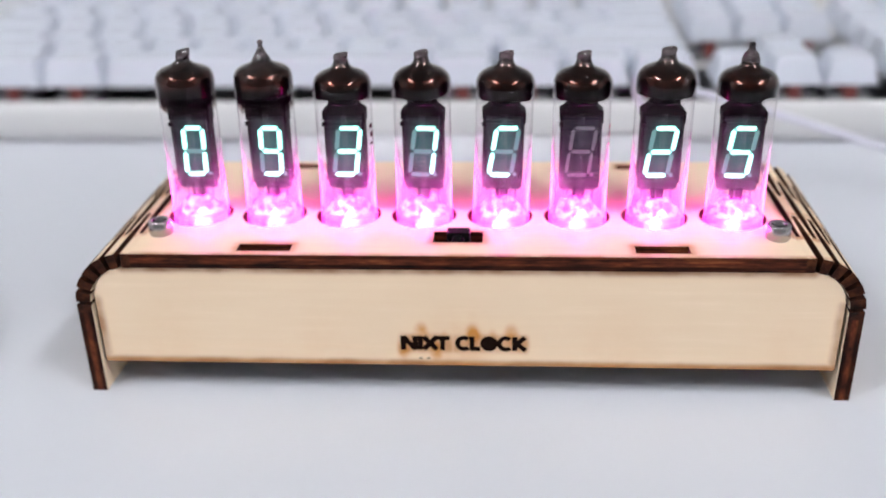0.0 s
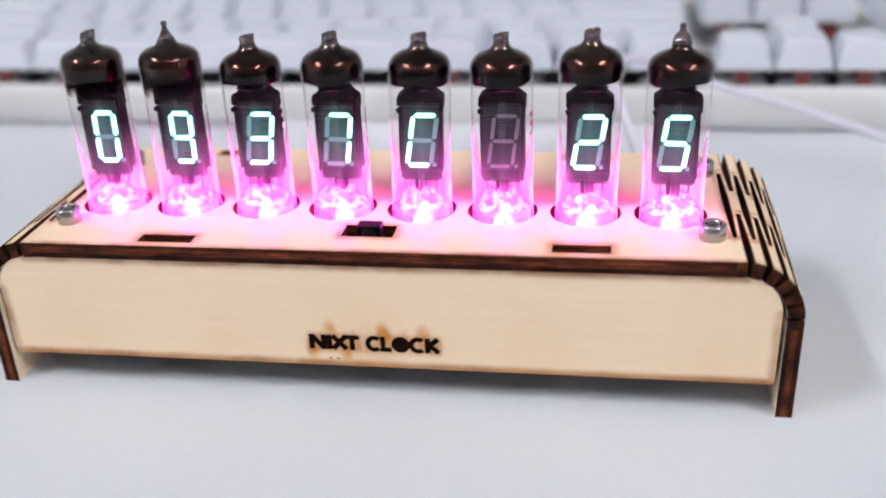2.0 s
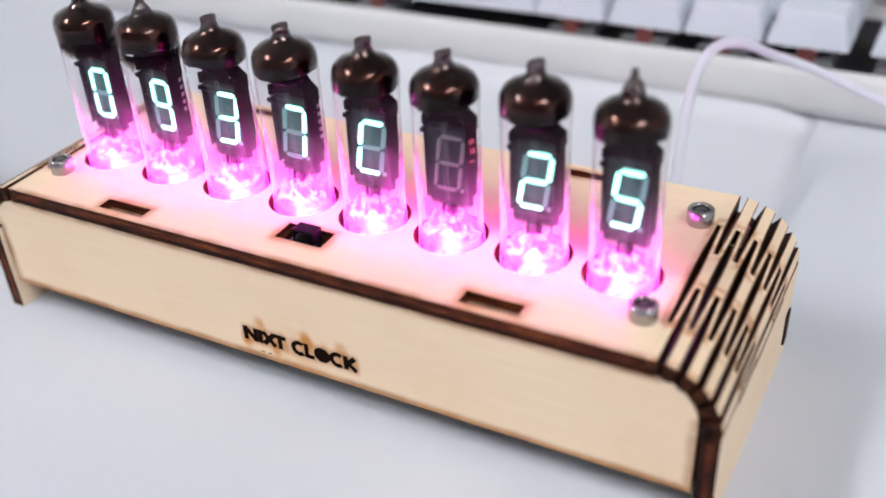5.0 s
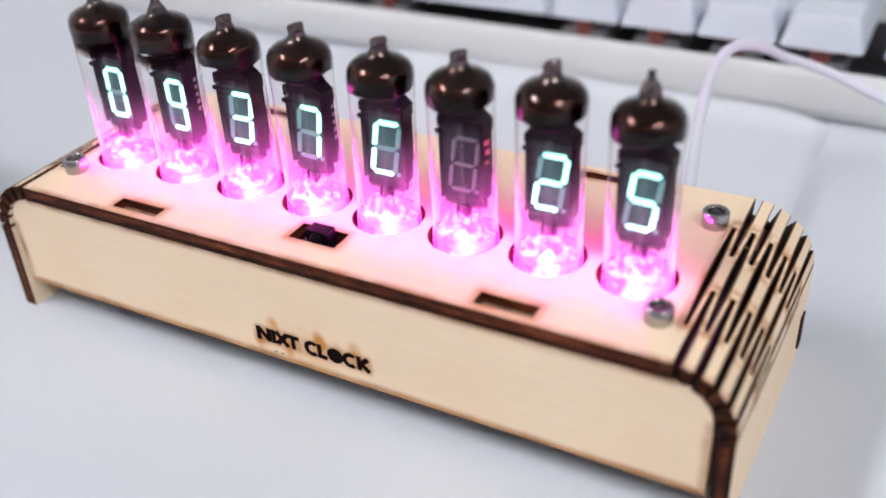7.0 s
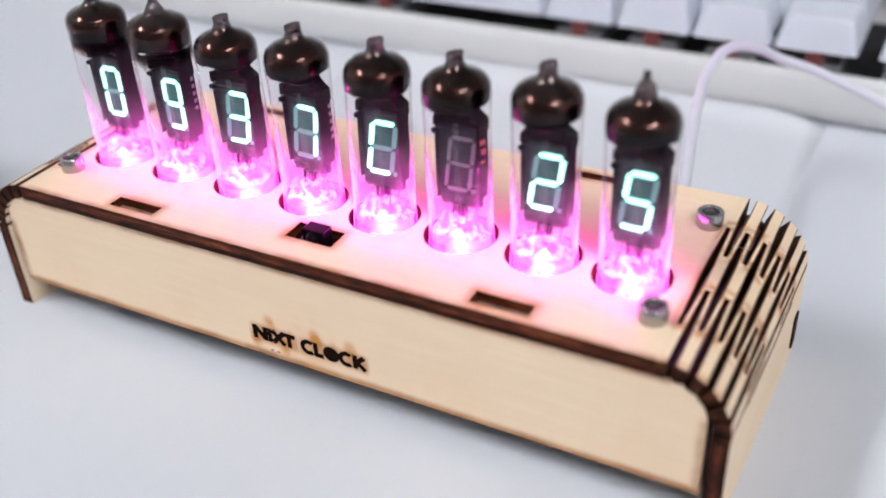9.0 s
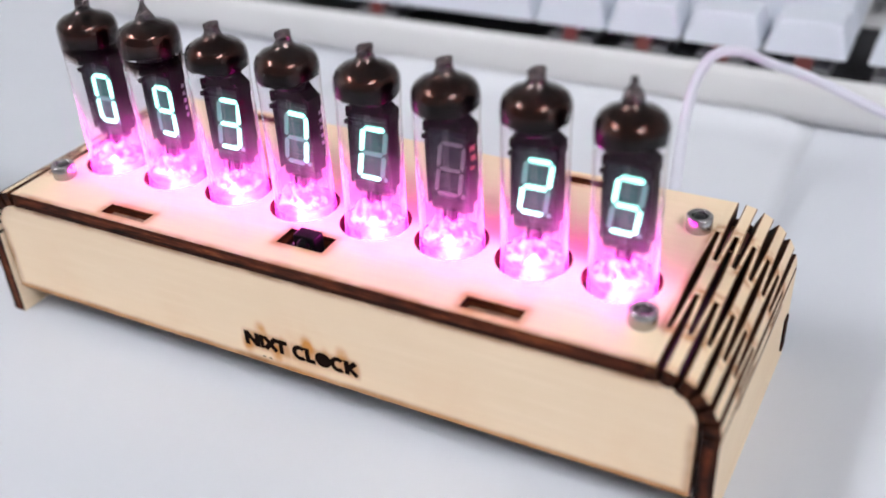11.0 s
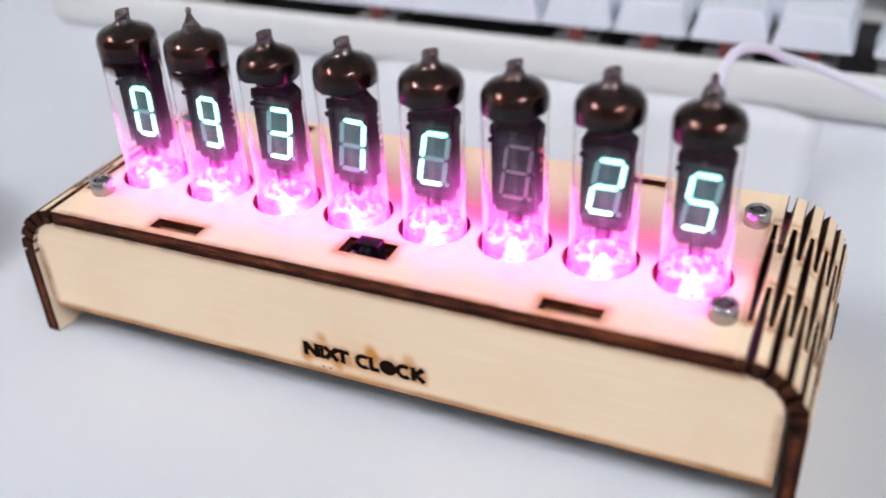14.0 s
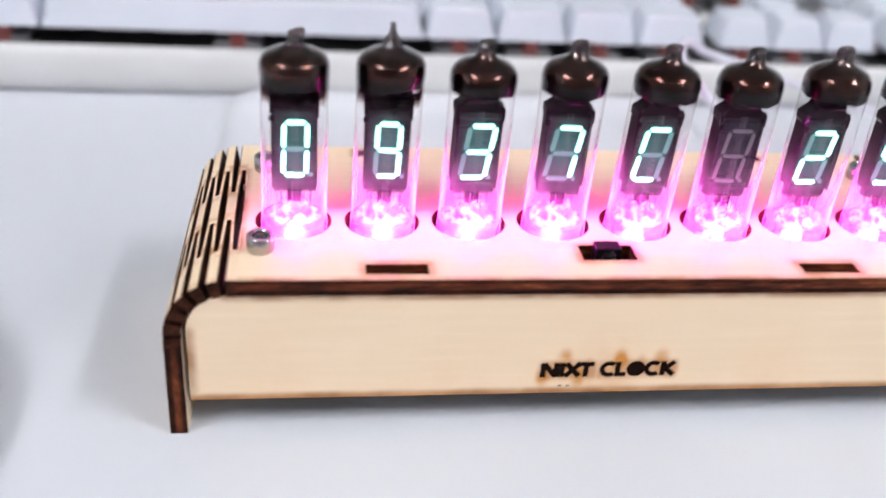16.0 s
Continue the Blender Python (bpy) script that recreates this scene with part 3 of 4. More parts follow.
# ---- unseen room, added to close the place and bounce the lamps' light ----
def room():
    def plane(name, x0, x1, y0, y1, z0, z1, mat, label):
        bm = bmesh.new()
        box(bm, x0, x1, y0, y1, z0, z1)
        ob = part(name, bm, mat, scale=1.0)
        tagged(ob, label, "room", "", "structure")
    plane("floor", -2.6, 2.6, -1.8, 2.6, -0.84, -0.74, CARPET, "plain grey floor of the office room")
    plane("ceiling", -2.6, 2.6, -1.8, 2.6, 1.96, 2.06, PAINT, "plain white painted ceiling over the desk")
    plane("wall_north", -2.6, 2.6, 2.5, 2.6, -0.74, 1.96, PAINT, "plain off-white painted wall")
    # unseen behind the camera; its distance and grey set fill light and reflections
    plane("wall_south", -2.5, 2.5, -1.8, -1.7, -0.74, 1.96, PAINT_DIM, "unseen grey wall added to set bounce and reflections")
    plane("wall_east", 2.5, 2.6, -1.8, 2.5, -0.74, 1.96, PAINT, "plain off-white painted wall")
    plane("wall_west", -2.6, -2.5, -1.8, 2.5, -0.74, 1.96, PAINT, "plain off-white painted wall")
    lamp = tagged(new("ceiling_light"), "long white ceiling light panel, switched on", "ceiling light", "ceiling lights")
    bm = bmesh.new()
    for b in ((-0.12, 0.12, -0.57, -0.55), (-0.12, 0.12, 0.55, 0.57), (-0.12, -0.10, -0.55, 0.55), (0.10, 0.12, -0.55, 0.55)):
        box(bm, *b, -0.05, 0.0)
    part("frame", bm, LAMP_FRAME, lamp, scale=1.0)
    bm = bmesh.new()
    box(bm, -0.10, 0.10, -0.55, 0.55, -0.045, -0.03)
    part("diffuser", bm, LAMP_LIGHT, lamp, scale=1.0)
    lamp.location = (-1.38, -0.95, 1.96)
    copy_thing(lamp, pose(1.38, -0.95, 1.96))


room()


def desk():
    ob = tagged(new("desk"), "white laminate desk with a smooth plain top", "desk")
    bm = bmesh.new()
    box(bm, -0.85, 0.85, -0.40, 0.62, -0.025, 0.0, 0.002)
    part("desktop", bm, DESK, ob, scale=1.0)
    for x in (-0.78, 0.78):
        for y in (-0.34, 0.56):
            bm = bmesh.new()
            box(bm, x - 0.025, x + 0.025, y - 0.025, y + 0.025, -0.74, -0.025, 0.003)
            part("leg", bm, LAMP_FRAME, ob, scale=1.0)


desk()


# ---- the clock's plywood case ----
FRONT, BACK = -2.4, 48.6
HALF, BEND = 66.0, 10.6
MIDDLE = 0.5      # the case lies a touch off the row of tubes
TUBES_X = [-55.3 + 15.8 * i for i in range(8)]
TUBE_Y = 17.2
SKEW = 0.007      # the case lies slightly turned under the row of tubes
LIFT = 0.4        # and its top plate a little high


def bent(s, depth):
    """A point of the bent sheet: s runs along the outer face from where the bend begins."""
    arc = BEND * math.pi / 2
    if s < arc:
        a = max(s, 0) / BEND
        n = Vector((math.sin(a), 0, math.cos(a)))
        return Vector((HALF + min(s, 0), 0, -BEND)) + n * (BEND - depth)
    return Vector((HALF + BEND - depth, 0, -BEND - (s - arc)))


PITCH = 1.58      # from one line of slits to the next
ENDS_A, ENDS_B = (7.3, 37.3), (17.6, 28.3)


def slit_half(k, y):
    """Half the width of slit line k at depth y: the bend opens a slit away from its closed ends."""
    if k % 2 == 0:
        away = min(y - ENDS_A[0], ENDS_A[1] - y)
    else:
        away = max(ENDS_B[0] - y, y - ENDS_B[1])
    opened = 1.0 if k < 10 else 0.35      # the last lines lie on the straight leg
    return 0.27 + 0.30 * opened * min(1.0, max(0.0, away) / 12.0)


def hinge_side(side):
    """The slit bend and the straight leg, cell by cell; sides of cells that border on a cut are burnt."""
    arc = BEND * math.pi / 2
    rim = 0.17
    ys = [FRONT, 1.0, 4.5, ENDS_A[0], 8.2, 10.5, 13.0, 15.5, ENDS_B[0], 18.5, 20.5, 23.0, 25.5, ENDS_B[1], 29.2, 31.5, 34.0, ENDS_A[1], 38.2, 41.5, 45.0, BACK]
    cuts_, kinds = [lambda y: -1.25], []
    for k in range(13):
        c = -0.5 + PITCH * k
        cuts_ += [lambda y, c=c, k=k: c - slit_half(k, y) - rim, lambda y, c=c, k=k: c - slit_half(k, y),
                  lambda y, c=c, k=k: c + slit_half(k, y), lambda y, c=c, k=k: c + slit_half(k, y) + rim]
        kinds += ["full", "rim_before", "AB"[k % 2], "rim_after"]
    for cut in (arc + 2.9, arc + 5.2, arc + 7.6, arc + TOP - BEND):
        cuts_.append(lambda y, cut=cut: cut)
        kinds.append("leg")
    solid = {"A": lambda y: y < ENDS_A[0] or y > ENDS_A[1], "B": lambda y: ENDS_B[0] < y < ENDS_B[1]}
    fill = [[solid[k]((a + b) / 2) if k in solid else True for a, b in zip(ys, ys[1:])] for k in kinds]
    bm = bmesh.new()
    memo = {}

    def v(i, j, low):
        if (i, j, low) not in memo:
            s = cuts_[i](ys[j])
            p = bent(s, 3.0 if low else 0.0)
            out = min(1.0, max(0.0, s / arc))
            back = (ys[j] - FRONT) / (BACK - FRONT)
            down = min(1.0, max(0.0, -p.z / TOP))
            memo[i, j, low] = bm.verts.new((MIDDLE + side * (p.x + 0.4 * out) + 1.4 * out * back, ys[j] - (0.4 * down if side < 0 else 0), p.z + LIFT * (1 - down)))
        return memo[i, j, low]

    for i in range(len(kinds)):
        for j in range(len(ys) - 1):
            if not fill[i][j]:
                continue
            c = [(i, j), (i + 1, j), (i + 1, j + 1), (i, j + 1)]
            beside = i + {"rim_after": -1, "rim_before": 1}.get(kinds[i], 0)
            bm.faces.new([v(*p, 0) for p in c]).material_index = 4 if kinds[i] == "leg" else 0 if fill[beside][j] else 2
            bm.faces.new([v(*p, 1) for p in reversed(c)]).material_index = 4
            for (p, q), (ni, nj) in zip(zip(c, c[1:] + c[:1]), ((i, j - 1), (i + 1, j), (i, j + 1), (i - 1, j))):
                inside = 0 <= ni < len(kinds) and 0 <= nj < len(ys) - 1
                if inside and fill[ni][nj]:
                    continue
                bm.faces.new((v(*p, 0), v(*q, 0), v(*q, 1), v(*p, 1))).material_index = 1 if nj >= 0 else 3 if kinds[i] == "leg" else 5
    return bm


def clock():
    ob = thing("tube_clock", "pale birch plywood clock case with laser-burnt edges on the desk", "clock", at=(0, 0, TOP))
    holes = [circle(x, TUBE_Y - SKEW * x, 6.75) for x in TUBES_X]
    holes += [oblong(-43.3, -32.8, -0.6, 2.5), oblong(33.9, 44.2, -0.6, 2.5), oblong(-5.2, 4.6, 3.8, 8.8)]
    holes += [oblong(-43.2, -34.0, 44.6, 46.8), oblong(34.6, 44.4, 44.4, 46.6)]
    bm = bmesh.new()
    slab(bm, oblong(MIDDLE - HALF + 1.25, MIDDLE + HALF - 1.25, FRONT, BACK), holes, -3.0, 0.0)
    bm.normal_update()
    for f in bm.faces:
        c = f.calc_center_median()
        if abs(f.normal.z) < 0.5 and min(math.hypot(c.x - x, c.y - TUBE_Y) for x in TUBES_X) < 7.0:
            f.material_index = 2
    part("top_plate", bm, [WOOD_TOP, CHAR, CHAR_HOLE], ob, "pale birch top plate with eight round holes", at=(0, 0, LIFT)).rotation_euler.z = SKEW
    for side in (-1, 1):
        part("bent_side", hinge_side(side), [WOOD_SIDE, CHAR_SIDE, SCORCHED_WOOD, CHAR_LEG, WOOD_LEG, CHAR_EDGE], ob, "living-hinge side cut with long burnt slits").rotation_euler.z = SKEW

    def panel(name, y0, y1, label):
        r, w, lo, hi = 7.2, 73.3, -24.3, -3.05 + LIFT
        loop = [(-w, lo), (w, lo)]
        loop += [(w - r + r * math.cos(a), hi - r + r * math.sin(a)) for a in [math.pi / 2 * i / 10 for i in range(11)]]
        loop += [(-w + r - r * math.sin(a), hi - r + r * math.cos(a)) for a in [math.pi / 2 * i / 10 for i in range(11)]]
        loop = [(MIDDLE + px, pz) for px, pz in loop]
        b = bmesh.new()
        slab(b, loop, [], y0, y1, 0, 1, True)
        made = part(name, b, [WOOD_FRONT, SCORCH], ob, label)
        made.rotation_euler.z = SKEW
        return made

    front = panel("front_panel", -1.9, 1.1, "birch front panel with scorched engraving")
    panel("back_panel", 45.2, 48.1, "")
    # burnt end; the extra black stands in for the shade it lies in
    b = bmesh.new()
    box(b, 76.8, 78.9, 44.6, 47.4, -27.4, -20.2, 0.2)
    part("tab", b, CHAR_SIDE, ob, "burnt end of the back panel, blackened further for shade")
    for x0, x1, y0, y1 in ((-43.0, -33.1, -0.6, 1.9), (34.2, 43.9, 0.0, 2.5), (-42.9, -34.3, 44.6, 46.3), (34.9, 44.1, 44.9, 46.6)):
        b = bmesh.new()
        box(b, x0, x1, y0, y1, -3.0, -1.2)
        part("tab", b, SCORCH_TAB, ob)
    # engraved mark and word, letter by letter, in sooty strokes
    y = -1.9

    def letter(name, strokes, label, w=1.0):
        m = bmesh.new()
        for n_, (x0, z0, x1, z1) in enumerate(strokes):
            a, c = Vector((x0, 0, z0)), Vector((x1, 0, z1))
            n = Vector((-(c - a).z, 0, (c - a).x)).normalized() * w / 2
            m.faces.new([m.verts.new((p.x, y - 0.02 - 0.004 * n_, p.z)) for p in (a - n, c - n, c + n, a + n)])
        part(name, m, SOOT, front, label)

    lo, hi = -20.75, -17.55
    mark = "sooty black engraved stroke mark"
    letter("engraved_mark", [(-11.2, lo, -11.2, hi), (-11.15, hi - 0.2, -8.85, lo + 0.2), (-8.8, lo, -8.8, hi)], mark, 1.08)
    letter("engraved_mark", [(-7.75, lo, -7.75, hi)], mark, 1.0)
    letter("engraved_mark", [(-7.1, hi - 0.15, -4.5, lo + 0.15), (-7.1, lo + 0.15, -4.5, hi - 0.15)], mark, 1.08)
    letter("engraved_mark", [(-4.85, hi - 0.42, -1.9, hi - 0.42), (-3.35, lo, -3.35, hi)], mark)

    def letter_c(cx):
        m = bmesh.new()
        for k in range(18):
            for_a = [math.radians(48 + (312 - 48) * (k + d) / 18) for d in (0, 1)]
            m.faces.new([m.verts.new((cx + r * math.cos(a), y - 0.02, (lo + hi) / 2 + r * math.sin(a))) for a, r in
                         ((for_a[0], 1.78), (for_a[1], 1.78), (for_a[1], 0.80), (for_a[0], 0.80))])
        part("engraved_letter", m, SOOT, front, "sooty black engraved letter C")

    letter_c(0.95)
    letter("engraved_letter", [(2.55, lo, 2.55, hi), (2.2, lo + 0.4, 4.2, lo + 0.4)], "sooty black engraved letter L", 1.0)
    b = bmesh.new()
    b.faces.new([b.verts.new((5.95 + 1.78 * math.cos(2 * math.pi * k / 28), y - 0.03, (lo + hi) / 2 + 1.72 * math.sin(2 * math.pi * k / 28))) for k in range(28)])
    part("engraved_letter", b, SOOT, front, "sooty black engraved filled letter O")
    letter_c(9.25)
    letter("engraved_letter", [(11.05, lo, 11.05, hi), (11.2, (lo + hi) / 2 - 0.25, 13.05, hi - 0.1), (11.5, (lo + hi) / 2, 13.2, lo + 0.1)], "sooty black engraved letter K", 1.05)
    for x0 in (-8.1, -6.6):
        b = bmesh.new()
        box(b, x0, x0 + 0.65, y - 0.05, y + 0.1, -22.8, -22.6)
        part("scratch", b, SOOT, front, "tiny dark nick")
    # board with its lamps, widened unseen to keep their light from leaking below
    b = bmesh.new()
    box(b, -72.6, 73.6, 1.2, 45.1, -9.6, -8.0)
    part("circuit_board", b, BOARD, ob, "black circuit board under the top plate")
    for x in TUBES_X:
        b = bmesh.new()
        box(b, x - 2.5, x + 2.5, TUBE_Y - 2.5, TUBE_Y + 2.5, -8.0, -3.0, 0.2)
        led = part("led", b, LED_BODY, ob)
        b = bmesh.new()
        lathe(b, [(2.0, -3.0), (1.9, -1.4), (1.6, -0.6), (0.9, -0.2), (0, -0.1)], 20)
        part("emitter", b, LED_GLOW, led, "magenta glowing chip", at=(x, TUBE_Y, 0))
        lamp = bpy.data.lights.new("led_lamp", "POINT")
        lamp.color, lamp.energy, lamp.shadow_soft_size = LED_COLOUR, LED_POWER, 0.0012
        lo = new("led_lamp", lamp)
        lo.location = (x * U, (TUBE_Y - 1.4) * U, (TOP + 0.8) * U)
    # light sensor in its window
    b = bmesh.new()
    box(b, -2.6, 2.0, 5.4, 8.4, -7.9, 1.6, 0.25)
    sensor = part("sensor", b, BLACK, ob, "glossy black receiver block")
    b = bmesh.new()
    bmesh.ops.create_uvsphere(b, u_segments=16, v_segments=10, radius=1.25)
    part("lens", b, BLACK, sensor, "domed black lens", True, at=(-0.3, 5.4, 0.1))
    return ob


clock()


def spacer():
    ob = thing("metal_spacer", "small round nickel-plated spacer nut on the plywood top", "spacer", "spacers on the clock")
    bm = bmesh.new()
    lathe(bm, [(1.28, 0.6), (1.45, 2.7), (1.62, 2.95), (2.1, 2.95), (2.32, 2.72), (2.35, 0.25), (2.25, 0.0), (0, 0)], 32)
    part("body", bm, STEEL, ob, smooth=True)
    bm = bmesh.new()
    lathe(bm, [(0, 2.72), (0.75, 2.78), (0.92, 2.6), (0.95, 1.9), (1.24, 1.9), (1.26, 1.8), (1.26, 0.7), (0, 0.7)], 20)
    part("screw_end", bm, SCREW, ob, "dark screw end in the bore", True)
    ob.location = (-60.8 * U, 7.1 * U, (TOP + LIFT) * U)
    for x, y in ((61.9, 7.2), (-61.0, 37.5), (62.4, 37.4)):
        copy_thing(ob, pose(x * U, y * U, (TOP + LIFT) * U))


spacer()


# ---- display tubes ----
DIGITS = {0: "abcdef", 1: "abcdfg", 2: "abcdg", 3: "abc", 4: "adef", 6: "abdeg", 7: "acdfg"}
DOME = [(5.72, 25.2), (5.84, 26.4), (5.84, 28.2), (5.70, 29.2), (5.25, 30.1), (4.45, 30.8), (3.4, 31.3), (2.5, 31.65), (1.95, 32.05), (1.7, 32.5)]
SQUARE = [(5.72, 25.2), (5.84, 27.0), (5.86, 29.0), (5.72, 30.1), (5.25, 30.95), (4.35, 31.55), (3.2, 31.95), (2.4, 32.3), (1.9, 32.7)]
STUB = [(1.5, 32.8), (1.36, 33.3), (1.42, 34.0), (1.35, 34.5), (0.8, 34.65), (0.55, 34.2), (0, 34.1)]
CONE = [(1.75, 33.1), (1.3, 33.8), (0.85, 34.6), (0.55, 35.3), (0.42, 35.8), (0.6, 36.2), (0.52, 36.55), (0.25, 36.75), (0, 36.8)]
FINIAL = [(1.75, 32.5), (1.7, 33.2), (1.35, 34.2), (0.75, 34.9), (0.55, 35.6), (0.62, 36.0), (0.5, 36.35), (0, 36.5)]


def display_tube(i):
    top = SQUARE if i < 2 else DOME
    tip = CONE if i == 1 else FINIAL if i == 7 else STUB
    lit = i in DIGITS
    label = {0: "vacuum display tube with broad dome showing a lit zero", 1: "vacuum display tube with pointed glass tip showing a nine",
             2: "vacuum display tube showing a lit digit three", 3: "vacuum display tube showing a lit digit seven",
             4: "vacuum display tube showing a lit letter C", 6: "vacuum display tube showing a lit digit two", 7: "vacuum display tube with a turned finial showing a five"}.get(
        i, "unlit vacuum display tube with dark mirrored dome")
    ob = thing("display_tube", label, "display tube", "tubes on the clock")
    rnd = random.Random(40 + i)
    # envelope
    bm = bmesh.new()
    rise = (0.3, 0.6, 0, 0.5, 0.2, 0.1, 0.8, 0)[i]
    top, tip = [[(r, z + (rise if z > 26 else 0)) for r, z in p] for p in (top, tip)]
    stub = i not in (1, 7)
    lathe(bm, [(5.2, -4.2), (5.6, -3.6), (5.82, -2.4), (5.84, 0.0), (5.76, 1.7), (5.70, 3.0), (5.70, 24.0)] + top, 48)
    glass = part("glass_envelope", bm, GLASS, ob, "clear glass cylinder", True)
    glass.visible_shadow = False
    bm = bmesh.new()
    lathe(bm, [(r - 0.12, z) for r, z in top[-1:]] + tip, 24)
    for v in bm.verts:
        if v.co.z > 33.1 and stub:
            if i == 0:
                v.co.z += 0.3 * (v.co.z - 33.1)
            v.co.x += (v.co.z - 33.1) * (0.16 if i == 0 else rnd.uniform(-0.08, 0.08))
            v.co.z += v.co.x * rnd.uniform(0.1, 0.25)
    tp = part("glass_tip", bm, SMOKE, ob, "sealed smoky glass tip", True)
    tp.visible_shadow = False
    # mirror coating
    ph = rnd.uniform(0, 6)
    low = (27.0, 26.6)[i] if i < 2 else 26.3 + rise
    bm = bmesh.new()
    inner = [(r - 0.12, z - 0.08) for r, z in top if z > low + 0.5]
    lathe(bm, [(5.62, low)] + inner + [(1.2, inner[-1][1] + 0.5)], 48,
          lambda k, a: ((0.6 if i == 1 else 0.3) * math.sin(a + ph) + 0.18 * math.sin(3 * a + 2 * ph) + 0.1 * math.sin(11 * a)) if k == 0 else 0)
    part("mirror_coating", bm, GETTER, ob, "dark brown mirrored getter coating", True)
    if i < 2:
        bm = bmesh.new()
        lathe(bm, [(5.60, low - 3.4), (5.60, low - 2.2), (5.61, low - 1.0), (5.62, low + 0.2)], 48, lambda k, a: 0.5 * math.sin(2 * a + ph) + 0.25 * math.sin(7 * a) if k == 0 else 0)
        fade = part("thin_coating", bm, FILM, ob, "thin smoky fringe of the coating", True)
        fade.visible_shadow = False
    if i in (1, 3):
        # faint stamped line running up the glass, as plain bars
        for k in range(5):
            bm = bmesh.new()
            a0, z0 = 0.02, 14.2 + 1.5 * k
            pts = [(a0, z0), (a0 + 0.14, z0), (a0 + 0.14, z0 + 0.8), (a0, z0 + 0.8)]
            bm.faces.new([bm.verts.new((5.76 * math.cos(a), 5.76 * math.sin(a), z)) for a, z in pts])
            part("stamp_bar", bm, STAMP_GREY, glass, "faint violet-grey stamped bar")
    if i in (2, 5):
        # stamped marks on the side of the glass, as plain bars
        for z0, z1, a0, a1 in ((20.0, 20.9, -0.40, -0.18), (18.2, 19.2, -0.36, -0.16), (16.6, 17.1, -0.40, -0.22)):
            bm = bmesh.new()
            arc_ = [a0 + (a1 - a0) * k / 4 for k in range(5)]
            lo_ = [bm.verts.new((5.76 * math.cos(a), 5.76 * math.sin(a), z0)) for a in arc_]
            hi_ = [bm.verts.new((5.76 * math.cos(a), 5.76 * math.sin(a), z1)) for a in arc_]
            for k in range(4):
                bm.faces.new((lo_[k], lo_[k + 1], hi_[k + 1], hi_[k]))
            part("stamp_bar", bm, STAMP if i == 2 else STAMP_FAINT, glass, "faded dark red stamped bar")
    # inner works
    bm = bmesh.new()
    lathe(bm, [(0, 24.6), (2.9, 24.6), (3.1, 24.72), (2.9, 24.85), (0, 24.85)], 36, lambda k, a: 0.22 * math.sin(4 * a + ph) * (1 if k == 2 else 0))
    bmesh.ops.scale(bm, vec=(1, 0.8, 1), verts=bm.verts)
    part("mica_spacer", bm, MICA, ob, "thin grey mica spacer")
    bm = bmesh.new()
    rod(bm, (0, 0.3, 24.5), (0, 0.3, 27.8), 2.0, 24, 2.2)
    part("getter_cup", bm, DARK_METAL, ob, "", True)
    bm = bmesh.new()
    wide = 3.8 if i < 2 else 3.95
    box(bm, -wide, wide, 0.15, 1.3, 6.5, 22.4, 0.2)
    part("anode_plate", bm, PLATE, ob, "dark blue-grey ceramic display plate")
    bm = bmesh.new()
    crown = [(-wide - 0.35, 21.4), (-wide - 0.35, 22.9), (-wide + 0.35, 23.4), (-2.7, 24.1), (-2.2, 24.9), (2.2, 24.9), (2.8, 24.0), (wide - 0.3, 23.3), (wide + 0.35, 22.8), (wide + 0.35, 20.6),
             (wide - 0.1, 20.4), (wide - 0.15, 22.1), (-wide + 0.15, 22.1), (-wide + 0.1, 21.2)]
    if i < 2:
        crown = [(x, z + 2.0 if z > 23.95 else z + 1.4 if z > 22.5 else z) for x, z in crown]
    slab(bm, crown, [], -0.75, 3.0, 0, 0, True)
    for x in (-wide - 0.1, wide - 0.1):
        box(bm, x, x + 0.2, -0.85, 3.0, 7.4 + rnd.uniform(0, 1.2), 21.0)
    for x, z in ((-3.4, 23.3), (3.3, 23.2), (-wide, 20.6)):
        box(bm, x - 0.45, x + 0.45, -1.3, -0.6, z - 0.5, z + 0.3, 0.1)
    part("support_frame", bm, DARK_METAL, ob, "dark metal cage round the display plate")
    bm = bmesh.new()
    for x in (-3.25, 3.25):
        box(bm, x - 0.06, x + 0.06, 0.02, 0.15, 8.2, 21.6)
    for z in (8.2, 21.6):
        box(bm, -3.3, 3.3, 0.02, 0.15, z - 0.07, z + 0.07)
    for k in range(5):
        z = 6.4 + 0.45 * k
        box(bm, -3.8 + rnd.uniform(0, 0.5), 3.8 - rnd.uniform(0, 0.5), -0.25, 0.1, z, z + 0.16)
    frame_bars = bm
    bm = bmesh.new()
    box(bm, -1.25, 1.2, -0.5, 0.7, 4.3, 6.6, 0.15)
    for x in (-1.25, 0.95):
        box(bm, x, x + 0.25, -0.75, -0.5, 3.6, 6.4)
    part("cathode_clip", bm, DARK_METAL, ob, "small dark clip under the display plate")
    bm = frame_bars
    part("window_frame", bm, BAR_METAL, ob, "thin grey frame and lower bars of the display")
    bm = bmesh.new()
    for k in range(24):
        z = 8.4 + 0.56 * k + rnd.uniform(-0.12, 0.12)
        box(bm, -4.1 + rnd.uniform(0, 0.5), 4.0 - rnd.uniform(0, 0.5), -0.93, -0.89, z, z + 0.03)
    for x in (-0.35, 0.15, 0.5):
        box(bm, x - 0.025, x + 0.025, -0.98, -0.93, 4.6, 22.6)
    part("grid", bm, GRID_WIRE, ob, "fine wire grid")
    # added glowing sheet that imitates the halo of a lit digit
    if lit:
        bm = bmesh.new()
